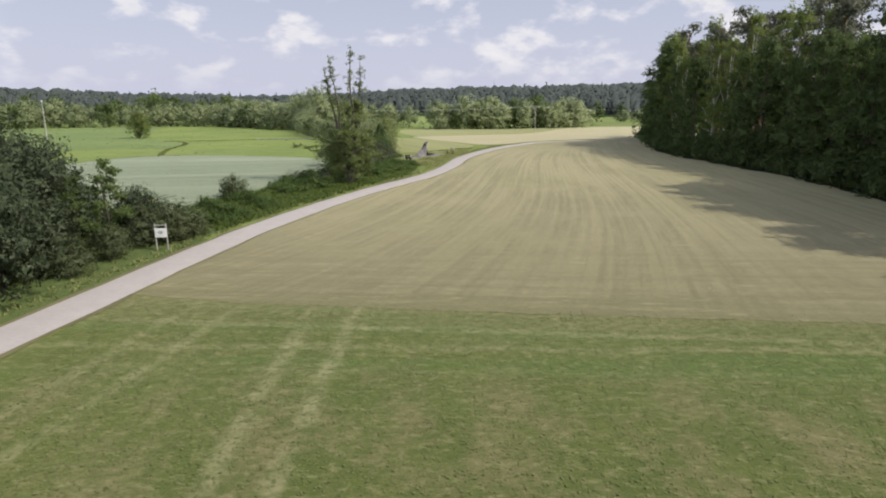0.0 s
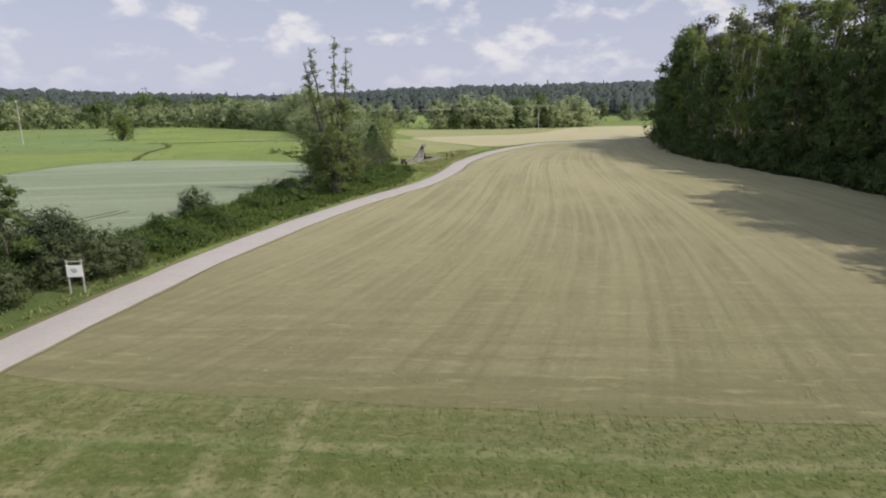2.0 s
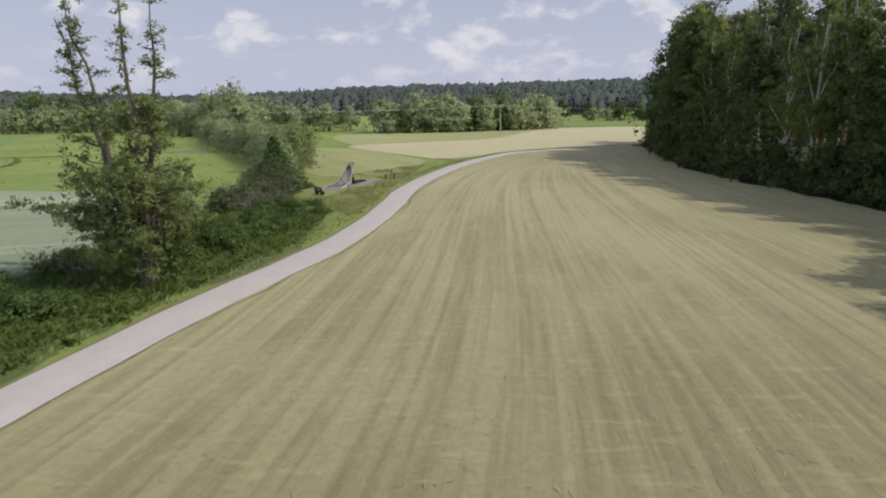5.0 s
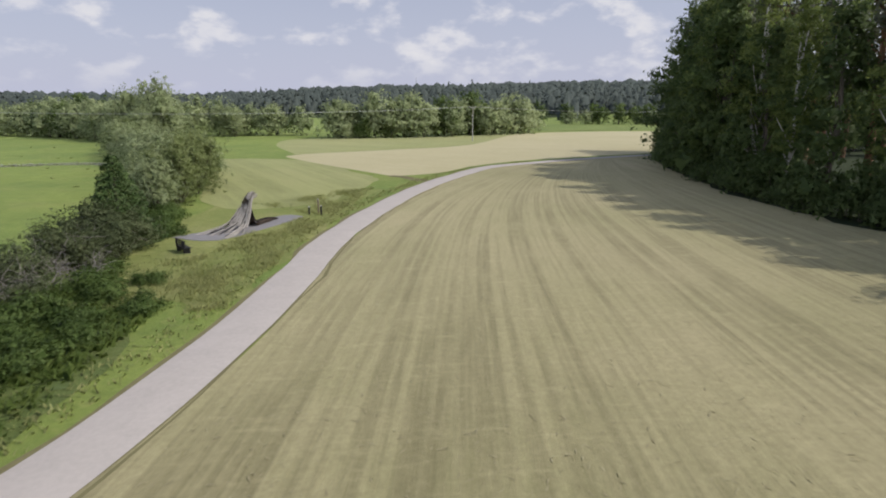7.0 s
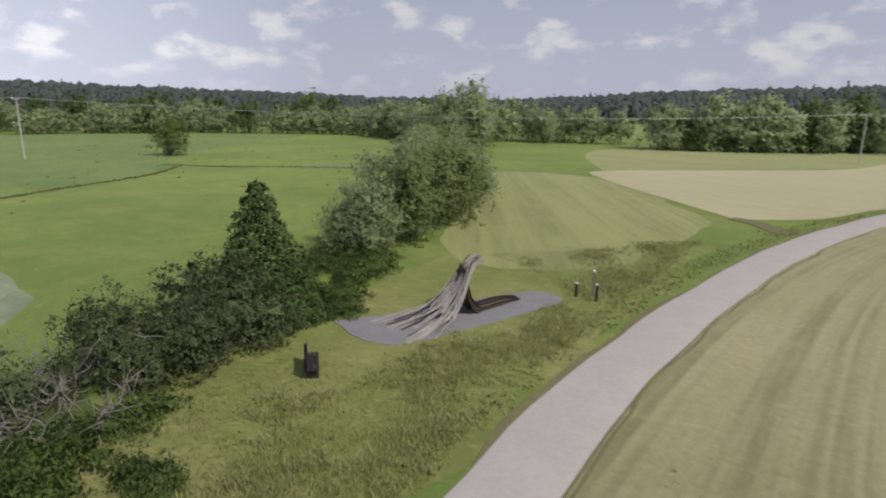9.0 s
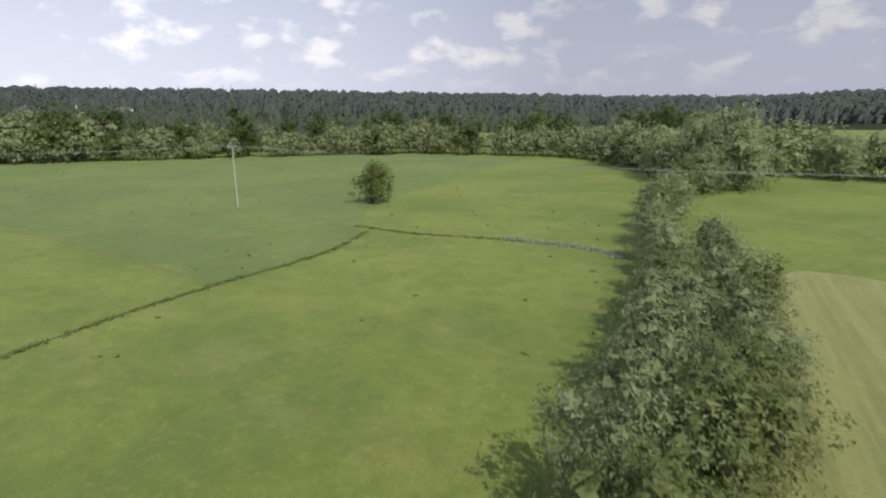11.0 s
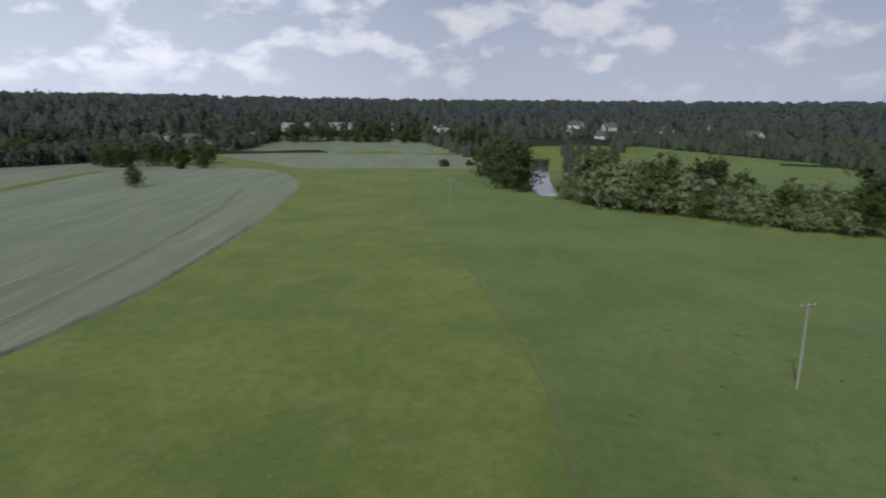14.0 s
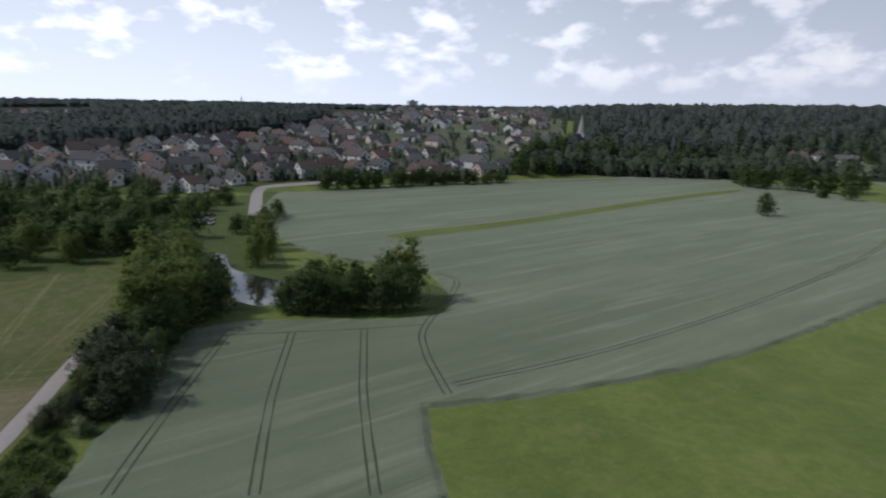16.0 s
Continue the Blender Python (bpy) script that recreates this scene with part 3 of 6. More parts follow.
def pine(seed, h, w, leaves, size, label, group=""):
    rng = np.random.default_rng(seed)
    bend = rng.normal(0, 0.02 * h, 2)
    wood = [tube([(0, 0, -0.3), (*(bend * 0.5), h * 0.5), (*bend, h * 0.93)], [0.016 * h, 0.012 * h, 0.004 * h], 7)]
    L = []
    for i in range(15):
        z = h * (0.42 + 0.54 * (i + 0.5) / 15)
        a = rng.uniform(0, 6.28)
        r = w * 0.5 * rng.uniform(0.25, 0.95) * (1.1 - 0.6 * (i / 15))
        c = (math.cos(a) * r + bend[0], math.sin(a) * r + bend[1], z)
        s = w * rng.uniform(0.12, 0.20)
        L.append((c, (s, s, s * 0.55)))
        wood.append(tube(wobble(rng, (*bend, z - 0.06 * h), c, 4, 0.08), np.linspace(0.006, 0.0015, 4) * h, 5))
    return plant("pine", wood, leafage(rng, L, leaves, size, 1.0, 0.45, 0.35, 0.4, 0.5), M_PINE_BARK, L_PINE, label, "tree", group)


def place(ob, x, y, turn=0.0, size=1.0, tall=None, z=None):
    zz = ground_z(x, y) if z is None else z
    return copy_thing(ob, pose(x, y, zz, 0, 0, turn) @ Matrix.Diagonal((size, size, tall or size, 1)))


def settle(ob, x, y, turn=0.0):
    ob.matrix_basis = pose(x, y, ground_z(x, y), 0, 0, turn)
    return ob


def tufts(name, P, h, mat, label, blades=5, seed=1, width=0.05, lean=0.35, kind="stuff"):
    """Grass clumps: a few bent blades at each point."""
    rng = np.random.default_rng(seed)
    P = np.repeat(np.asarray(P, float), blades, 0)
    n = len(P)
    P[:, :2] += rng.normal(0, 0.16, (n, 2))
    a = rng.uniform(0, 6.28, n)
    hh = h * rng.uniform(0.45, 1.15, n)
    D = np.stack([np.cos(a), np.sin(a), np.zeros(n)], 1)
    S = np.stack([-np.sin(a), np.cos(a), np.zeros(n)], 1) * (width * rng.uniform(0.6, 1.4, n))[:, None]
    Z = np.array([[0, 0, 1.0]])
    mid = P + Z * (hh * 0.6)[:, None] + D * (hh * lean * 0.35)[:, None]
    tip = P + Z * hh[:, None] + D * (hh * lean)[:, None]
    V = np.stack([P - S, P + S, mid + S * 0.8, tip, mid - S * 0.8], 1).reshape(-1, 3)
    k = np.arange(n)[:, None] * 5
    T = np.concatenate([k + [2, 1, 0], k + [4, 2, 0], k + [3, 2, 4]], 0)  # the faces look up
    N = np.repeat(Z + 0.35 * rng.normal(size=(n, 3)), 5, 0)
    return tagged(new(name, mesh_from(name, V, T, [mat], normals=N / np.linalg.norm(N, axis=1)[:, None])), label, "grass", "", kind)


# ---- the lie of the land ----
HUB = (-47.0, 131.0)
#        bearing from ahead, start of the rise, its end, height
RISE = [(-90, 250, 800, 22), (-60, 260, 800, 22), (-20, 480, 900, 25), (0, 480, 900, 22), (10, 480, 900, 14), (18, 480, 900, 7), (30, 500, 1000, 12), (45, 500, 1300, 25), (60, 500, 1500, 39), (90, 500, 1600, 52),
        (120, 600, 1500, 60), (128, 580, 1350, 60), (136, 565, 1200, 56), (145, 485, 1100, 52), (149, 460, 980, 46), (154, 430, 850, 42), (160, 395, 800, 40), (172, 350, 800, 38), (180, 340, 800, 37), (190, 335, 800, 33), (200, 330, 800, 28), (235, 300, 900, 30), (270, 250, 800, 22)]


def heights(x, y):
    x, y = np.asarray(x, float), np.asarray(y, float)
    dx, dy = x - HUB[0], y - HUB[1]
    r = np.hypot(dx, dy)
    b = (np.degrees(np.arctan2(-dx, dy)) + 90) % 360 - 90
    rows = np.array(RISE, float)
    r0, r1, a = (np.interp(b, rows[:, 0], rows[:, i]) for i in (1, 2, 3))
    t = np.clip((r - r0) / (r1 - r0), 0, 1)
    return a * (1 - (1 - t) ** 2) + np.clip(r - r1, 0, 1500) * np.interp(b, [-90, 10, 35, 60], [0.01, 0.006, 0.006, 0.012])


def ground_z(x, y):
    return float(heights(x, y))


def polar(bearing, r):
    a = radians(bearing)
    return HUB[0] - math.sin(a) * r, HUB[1] + math.cos(a) * r


def litter(name, P, size, slim, mat, label, seed, loose=0.4):
    """Blades and stalks that lie loosely over the ground."""
    rng = np.random.default_rng(seed)
    v, f, n = cards(rng, P + rng.uniform(0.035, 0.055, (len(P), 1)) * (0, 0, 1), np.tile((0.0, 0.0, 1.0), (len(P), 1)), size, loose, slim)
    return tagged(new(name, mesh_from(name, v, f, [mat], normals=n)), label, "grass", "", "stuff")


def smooth_line(points, step=2.0):
    """Points along a Catmull-Rom curve through the given ones."""
    P = np.array([points[0], *points, points[-1]], float)
    out = []
    for p0, p1, p2, p3 in zip(P, P[1:], P[2:], P[3:]):
        n = max(2, int(np.linalg.norm(p2 - p1) / step))
        t = np.linspace(0, 1, n, endpoint=False)[:, None]
        out.append(0.5 * (2 * p1 + (p2 - p0) * t + (2 * p0 - 5 * p1 + 4 * p2 - p3) * t ** 2 + (3 * p1 - p0 - 3 * p2 + p3) * t ** 3))
    return np.concatenate([*out, P[-1:]])


def ribbon(name, line, offsets, zs, mat, label, category, edge_noise=0.0, seed=3, follow=False):
    """A strip along a line: one row of corners for each offset to its right."""
    rng = np.random.default_rng(seed)
    T = np.gradient(line, axis=0)
    T /= np.linalg.norm(T, axis=1)[:, None]
    R = np.stack([T[:, 1], -T[:, 0]], 1)
    n, k = len(line), len(offsets)
    V = np.zeros((n, k, 3))
    for j, (o, z) in enumerate(zip(offsets, zs)):
        e = rng.normal(0, edge_noise, n) if edge_noise and j in (0, k - 1) else 0
        V[:, j, :2] = line + R * (o + np.convolve(e, [0.25, 0.5, 0.25], "same")[:, None] if edge_noise and j in (0, k - 1) else o)
        V[:, j, 2] = z + (heights(V[:, j, 0], V[:, j, 1]) if follow else 0)
    F = [(i * k + j, i * k + j + 1, (i + 1) * k + j + 1, (i + 1) * k + j) for i in range(n - 1) for j in range(k - 1)]
    return tagged(new(name, mesh_from(name, V.reshape(-1, 3), F, [mat], None, True)), label, category, "", "structure")


def inside(poly, x, y):
    poly, x, y = np.asarray(poly, float), np.asarray(x, float), np.asarray(y, float)
    odd = np.zeros(x.shape, bool)
    for (x1, y1), (x2, y2) in zip(poly, np.roll(poly, -1, 0)):
        hit = ((y1 > y) != (y2 > y)) & (x < (x2 - x1) * (y - y1) / (y2 - y1 + 1e-12) + x1)
        odd ^= hit
    return odd


def sheet(name, poly, z, mat, label, category, skirt=0.0, turn=0.0, ragged=0.0, slope=0.0):
    """A field: an outline filled at height z over the land, with side walls where it stands proud; its map is turned to the mowing direction."""
    rng = np.random.default_rng(len(poly))
    line = smooth_line([*poly, poly[0]], 2.5)[:-1]
    if ragged:
        line = line + rng.normal(0, ragged, line.shape)
    made = delaunay_2d_cdt([Vector(p) for p in line], [], [list(range(len(line)))], 1, 1e-4)
    bm = bmesh.new()
    spots = [bm.verts.new((p.x, p.y, z)) for p in made[0]]
    for tri in made[2]:
        bm.faces.new([spots[i] for i in tri])
    ring = [bm.verts.new((px, py, z)) for px, py in line] if skirt else []
    if skirt:
        tang = np.roll(line, -1, 0) - np.roll(line, 1, 0)
        tang /= np.linalg.norm(tang, axis=1)[:, None] + 1e-9
        turned = sum(line[:, 0] * np.roll(line[:, 1], -1) - np.roll(line[:, 0], -1) * line[:, 1]) > 0
        out = np.stack([tang[:, 1], -tang[:, 0]], 1) * (1 if turned else -1) * slope
        low = [bm.verts.new((px + ox, py + oy, z - skirt)) for (px, py), (ox, oy) in zip(line, out)]
        n = len(ring)
        for i in range(n):
            bm.faces.new((ring[i], low[i], low[(i + 1) % n], ring[(i + 1) % n]))
    bmesh.ops.recalc_face_normals(bm, faces=bm.faces[:])
    uv = bm.loops.layers.uv.new("map")
    ca, sa = math.cos(radians(turn)), math.sin(radians(turn))
    for f in bm.faces:
        for l in f.loops:
            l[uv].uv = (l.vert.co.x * ca + l.vert.co.y * sa, -l.vert.co.x * sa + l.vert.co.y * ca)
    me = bpy.data.meshes.new(name)
    bm.to_mesh(me)
    bm.free()
    me.materials.append(mat)
    return tagged(new(name, me), label, category, "", "structure")


def patch(name, poly, step, mat, label, lift=0.12):
    """A far field that follows the rising land."""
    P = np.asarray(poly, float)
    xs, ys = np.arange(P[:, 0].min(), P[:, 0].max(), step), np.arange(P[:, 1].min(), P[:, 1].max(), step)
    X, Y = np.meshgrid(xs, ys, indexing="ij")
    n = len(ys)
    F = [(i * n + j, (i + 1) * n + j, (i + 1) * n + j + 1, i * n + j + 1) for i, j in np.argwhere(inside(P, X[:-1, :-1] + step / 2, Y[:-1, :-1] + step / 2))]
    used, back = np.unique(np.asarray(F), return_inverse=True)
    V = np.stack([X, Y, heights(X, Y) + lift], -1).reshape(-1, 3)[used]
    return tagged(new(name, mesh_from(name, V, back.reshape(-1, 4), [mat], None, True)), label, "field", "", "structure")


# the ground: rings of growing size round the hub, out to the horizon
RINGS = np.concatenate([np.linspace(0, 300, 16), 300 * 1.045 ** np.arange(1, 62)])
SECT = 240
_r, _a = np.meshgrid(RINGS, np.arange(SECT) * 2 * math.pi / SECT, indexing="ij")
_x, _y = HUB[0] + _r * np.cos(_a), HUB[1] + _r * np.sin(_a)
_f = [(i * SECT + j, (i + 1) * SECT + j, (i + 1) * SECT + (j + 1) % SECT, i * SECT + (j + 1) % SECT) for i in range(len(RINGS) - 1) for j in range(SECT)]
# woodland shade put into the ground colour: bearing, and from how far out
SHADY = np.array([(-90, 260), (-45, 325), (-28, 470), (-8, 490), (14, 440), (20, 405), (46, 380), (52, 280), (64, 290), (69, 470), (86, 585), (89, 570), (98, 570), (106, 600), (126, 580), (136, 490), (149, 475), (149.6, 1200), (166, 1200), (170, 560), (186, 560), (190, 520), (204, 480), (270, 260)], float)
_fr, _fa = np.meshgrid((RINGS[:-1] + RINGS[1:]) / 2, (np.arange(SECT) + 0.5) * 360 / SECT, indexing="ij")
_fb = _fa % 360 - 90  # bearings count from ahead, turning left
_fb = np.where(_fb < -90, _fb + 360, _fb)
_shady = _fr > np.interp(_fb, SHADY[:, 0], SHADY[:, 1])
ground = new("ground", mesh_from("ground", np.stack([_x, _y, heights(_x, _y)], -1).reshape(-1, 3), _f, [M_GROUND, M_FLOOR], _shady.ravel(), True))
tagged(ground, "broad green valley meadow with scattered drier patches", "ground", "", "structure")

ROAD = smooth_line([(-32.5, -62), (-29.5, -46), (-26, -28), (-21.2, 0), (-18.4, 20), (-16.9, 35), (-15.3, 47), (-12.4, 60), (-8.9, 72), (-5.75, 80.5), (-3.65, 87), (-1.55, 97), (-0.38, 107), (0.6, 115),
                    (2.7, 125), (4.6, 132), (7.0, 140), (10.8, 150), (15.6, 160), (22.0, 171), (32, 178.3), (39, 182.8), (57, 191.7), (80, 199), (120, 206)], 1.5)
_mono = ROAD[ROAD[:, 1] > -20]


def road_x(y):
    return np.interp(y, _mono[:, 1], _mono[:, 0])


def wood_x(y):
    """Where the forest's edge stands."""
    return np.interp(y, [-40, 20, 60, 85, 100, 127, 145, 175, 194], [52, 51, 48.5, 50, 48, 45, 47, 54, 62])


ribbon("road_verge", ROAD, [-1.68, -1.3, 1.3, 1.65], [0.026, 0.02, 0.02, 0.035], M_BARE, "trodden brownish earth edge along the gravel road", "verge", 0.22)
ribbon("gravel_road", ROAD, [-1.38, -0.9, 0, 0.9, 1.38], [0.035, 0.075, 0.09, 0.075, 0.035], M_ROAD, "pale compacted gravel farm road curving through the meadow", "road", 0.06)

# hay meadow between the road and the forest, combed along the road's curve
_ys = np.linspace(25.2, 190, 110)
_us = np.linspace(0, 1, 45)
_V, _U = [], []
_near = np.polynomial.Polynomial.fit(_ys, road_x(_ys), 3)
_far = np.polynomial.Polynomial.fit(_ys, wood_x(_ys), 1)
_rng = np.random.default_rng(8)
for i, y in enumerate(_ys):
    x0, x1 = float(road_x(y)) + 1.5, float(wood_x(y)) + 3.0
    for u in _us:
        yy = y + max(0.0, 1 - i / 6) * (2.0 * math.exp(-u / 0.12) - 1.6 * u) + (0.10 * _rng.normal() if i == 0 else 0)
        xx = x0 + (x1 - x0) * u
        _V.append((xx, yy, 0.03)), _U.append((48.0 * (xx - float(_near(y))) / max(12.0, float(_far(y) - _near(y))), y))
_k = len(_us)
_F = [(i * _k + j, i * _k + j + 1, (i + 1) * _k + j + 1, (i + 1) * _k + j) for i in range(len(_ys) - 1) for j in range(_k - 1)]
_me = mesh_from("hay_meadow", _V, _F, [M_MOWN])
_uv = _me.uv_layers.new(name="map")
_uv.data.foreach_set("uv", np.asarray(_U, np.float32)[np.asarray(_F).ravel()].ravel())
tagged(new("hay_meadow", _me), "freshly mown straw-coloured hay meadow with combed bands", "field", "", "structure")

sheet("lawn", [(-15.8, 29.5), (-8, 27.4), (5, 25.8), (25, 24.2), (50, 23.5), (52, -60), (-34, -60), (-19.4, 0), (-17.2, 14)], 0.016, M_LAWN, "short green grassland with faint tyre tracks", "grass")
sheet("pale_field", [(5.2, 158.5), (-13.4, 188), (-16, 200), (5, 214), (26, 231), (57, 294), (114, 304), (150, 270), (130, 214), (84, 203), (57, 195.2), (38, 186.5), (29, 181.5), (19.5, 173), (12.5, 162.5)], 0.03, M_TAN, "pale straw-coloured mown field beyond the road", "field", 0, 62)
sheet("stubble_field", [(-16, 201), (5, 215), (26, 232), (56, 292), (14, 270), (-24, 262), (-27, 236)], 0.026, M_SIDE, "greenish half-mown field below the willows", "field", 0, 60)
sheet("side_meadow", [(3.4, 156), (-13, 187), (-30, 190), (-28, 172), (-20, 152), (-16, 136), (-9, 130.5), (-2.5, 134), (1.5, 145)], 0.028, M_SIDE, "mown meadow with curved swath lines beside the creek", "field", 0, 25, 0.35)
sheet("west_verge", [(-3.2, 100), (-14, 106), (-14, 118), (-12, 136), (-1, 141), (4, 146), (1.0, 130), (-1.6, 115)], 0.02, M_VERGE, "rough half-dry grass between the road and the creek", "grass", 0, 0, 0.5)
sheet("creek_bank", [(-19, 40), (-24, 46), (-27, 62), (-24, 92), (-19, 108), (-8, 100), (-6, 86), (-11, 73), (-15, 58)], 0.018, M_BANK, "rough green bank beside the gravel road", "grass", 0, 0, 0.4)
# turf darker than the open meadow, under the bushes and by the grove
sheet("bush_floor", [(-18.0, 41), (-25, 46), (-34, 42), (-37, 5), (-46, -14), (-52, -14), (-44, -66), (-48, -92), (-36, -78), (-27.5, -34), (-22.9, 0), (-20.2, 20)], 0.016, M_BANK, "dark turf under the bushes and trees", "grass")
sheet("grove_floor", [(-53.5, -8), (-60, 4), (-84, 8), (-95, 2), (-96, -12), (-80, -26), (-64, -36), (-56, -34)], 0.036, M_BANK, "dark turf round the grove and the pond", "grass")

# ground inside the forest, tree shade painted into its colour
sheet("forest_floor", [(50.5, -45), (50.5, 20), (48.6, 60), (50, 85), (48, 100), (45.4, 127), (47.2, 145), (54.2, 175), (62, 192), (80, 195), (150, 205), (150, -45)], 0.04, M_FLOOR, "forest ground with the trees' shade put into its dark colour", "ground", 0, 0, 0.4)

# standing wheat, its wheel tracks and the weedy strip through it
WHEAT = [(-24.8, 105.6), (-29.5, 111.6), (-44, 115.4), (-57, 115.2), (-64.4, 110.5), (-67.4, 98), (-67.8, 74), (-72.3, 52.2), (-72.8, 50.6), (-74.6, 50.8), (-88, 52), (-115, 51.5), (-147, 46.5), (-205, 31), (-268, 10), (-324, -13), (-378, -53), (-396, -90), (-424, -262),
         (-302, -240), (-213, -234), (-92, -208), (-72, -208), (-60, -150), (-59.5, -104), (-63, -78), (-76, -50), (-96, -30), (-99, -16), (-95, 6), (-84, 12), (-50, 5), (-38, 7), (-36.3, 13), (-31.4, 38), (-27.6, 52), (-25.2, 63), (-23.2, 75), (-22.0, 88), (-22.0, 97)]
sheet("wheat_field", WHEAT, 0.40, M_WHEAT, "dense grey-green standing wheat with a frayed edge", "wheat", 0.42, 0, 0.22, 1.3)
for _n, _line in enumerate([[(-31.3, 61.5), (-36, 42), (-44, 12.2)], [(-47.5, 66.6), (-51, 42), (-56.7, 14.2)], [(-61, 70.9), (-65, 45), (-71.2, 16.1)],
                            [(-78, 49), (-80, 30), (-84, 18), (-96, 0), (-103, -14), (-100, -22)], [(-80, 46), (-115, 40), (-170, 24), (-240, -2), (-300, -30)], [(-44, 12), (-57, 14), (-71, 16), (-84, 17)]]):
    _l = smooth_line(_line, 2.0)
    for _o in ((-0.62, 0.62) if _n < 4 else (-0.6, 0.66) if _n == 4 else (0.0,)):
        ribbon("wheel_track", _l, [_o - 0.15, _o + 0.15], [0.415, 0.415], M_TRACK, "wheel track of bent wheat, its shade painted as a dark strip", "track", 0.06)
sheet("weedy_strip", [(-104, -70), (-172, -92), (-284, -138), (-352, -162), (-354, -170), (-284, -148), (-172, -101), (-104, -80)], 0.425, M_STRIP, "yellow-green weedy strip dividing the wheat", "grass")

# a bluish parcel whose darker tone and east edge also hold painted cloud shade
sheet("river_meadow", [(-72.0, 142), (-90, 137.6), (-118, 131), (-172, 110.5), (-206, 94), (-290, 60), (-362, 48), (-396, 76), (-326, 110), (-268, 155), (-242, 183), (-230, 216), (-212, 246), (-175, 275), (-150, 283), (-124, 228), (-104, 186), (-88, 171), (-77.0, 158.5)], 0.016, M_RIVER, "bluish green uncut river meadow with cloud shade painted into its tone", "grass", 0, 0, 0.5)
ribbon("meadow_trail", smooth_line([(-72, 141), (-90, 136.8), (-118, 130.2), (-172, 109.6), (-206, 93), (-290, 59)], 2.0), [-0.45, 0, 0.45], [0.022, 0.03, 0.022], M_TRAIL, "faint brownish trail along the meadow's edge", "path", 0.3)
ribbon("ditch", smooth_line([(-60, 113), (-64.2, 121.2), (-67.8, 129.1), (-71.2, 139.7), (-74, 151), (-76.3, 158.3)], 1.5), [-0.2, 0, 0.2], [0.034, 0.04, 0.034], M_SOIL, "narrow dark drainage ditch across the meadow", "ditch", 0.1)

# water
sheet("pond", [(-39.5, -63), (-43.4, -61), (-45.4, -43), (-54.5, -30), (-62, -22), (-62, -7), (-52, -6.2), (-48.2, -9), (-45.2, -16), (-45.0, -34), (-42, -50)], 0.05, M_WATER, "still grey river arm reflecting the sky", "water")
sheet("river", [(-307, 115.6), (-310, 122.5), (-345, 118.5), (-392, 113.5), (-480, 107), (-570, 102), (-570, 89), (-480, 97), (-388, 103), (-340, 108)], 0.06, M_WATER, "bright river bend between the trees", "water")
ribbon("creek", smooth_line([(-6.9, 90.5), (-8.8, 95.8), (-11.8, 99.5), (-16, 104), (-20, 116), (-22, 128), (-23, 142), (-26, 156), (-33, 168), (-43, 184), (-56, 209), (-66, 240)], 1.5), [-0.3, 0, 0.3], [0.045, 0.04, 0.045], M_SOIL, "muddy creek bed with dark shallow water", "water", 0.12)
ribbon("village_lane", smooth_line([(-55, -134), (-56.5, -165), (-60, -214), (-70, -224), (-90, -229), (-130, -240)], 3), [-3, 3], [0.16, 0.16], M_ROAD, "pale lane leading into the village", "road", 0, 3, True)
ribbon("field_road", smooth_line([(-130, -226), (-190, -237), (-213, -240), (-302, -247), (-424, -269), (-480, -284)], 3), [-2.2, 2.2], [0.4, 0.4], M_ROAD, "pale road along the far end of the wheat", "road", 0, 3, True)
ribbon("farm_lane", smooth_line([(9.4, 152.5), (6.8, 157.5), (4.8, 158.8)], 1.0), [-0.9, 0.9], [0.05, 0.05], M_BARE, "worn turning onto the pale field", "track", 0.15)

patch("crop_field", [(-406, -55), (-438, 66), (-520, 88), (-615, 44), (-672, -90), (-668, -290), (-560, -250), (-450, -110)], 3.0, M_WHEAT, "far pale green crop field", 0.12)
patch("hay_strip", [(-425, 158), (-345, 252), (-470, 310), (-530, 300), (-630, 180)], 2.0, M_RIVER, "far green field between hedges")
patch("north_field", [(-160, 330), (-95, 340), (-60, 420), (-110, 500), (-240, 490), (-215, 400)], 3.0, M_STRIP, "bright green field behind the willows")
patch("far_meadow", [(64, 312), (150, 320), (175, 372), (82, 394)], 3.0, M_STRIP, "light green meadow at the forest's foot")
_town = [polar(b, r) for b, r in ((149, 520), (154, 452), (158, 418), (162, 402), (166, 392), (170, 384), (175, 374), (182, 366), (190, 362), (199, 358), (199, 720), (191, 700), (189, 560), (172, 560), (168, 900), (164, 1250), (150, 1250))]
_edge = [polar(b, r) for b, r in ((149, 470), (155, 400), (161, 364), (169, 350), (172, 330), (176, 280), (184, 205), (206, 175), (206, 372), (190, 366), (178, 374), (168, 392), (158, 422), (150, 520))]
patch("orchard_ground", _edge, 6.0, M_BANK, "dark turf under the trees below the village", 0.07)
sheet("pond_bank", [(-61, -42), (-58, -100), (-50, -126), (-20, -126), (-26, -76), (-33, -40), (-40, -8), (-53, -5), (-57, -20)], 0.031, M_BANK, "dark turf round the pond", "grass")
patch("village_ground", _town, 6.0, M_TOWN, "grey streets and gardens between the village houses", 0.15)


# ---- trees and bushes ----
STORE = []


def stock(ob):
    """A pattern that copies are taken from; it is removed once they stand."""
    STORE.append(ob)
    return ob


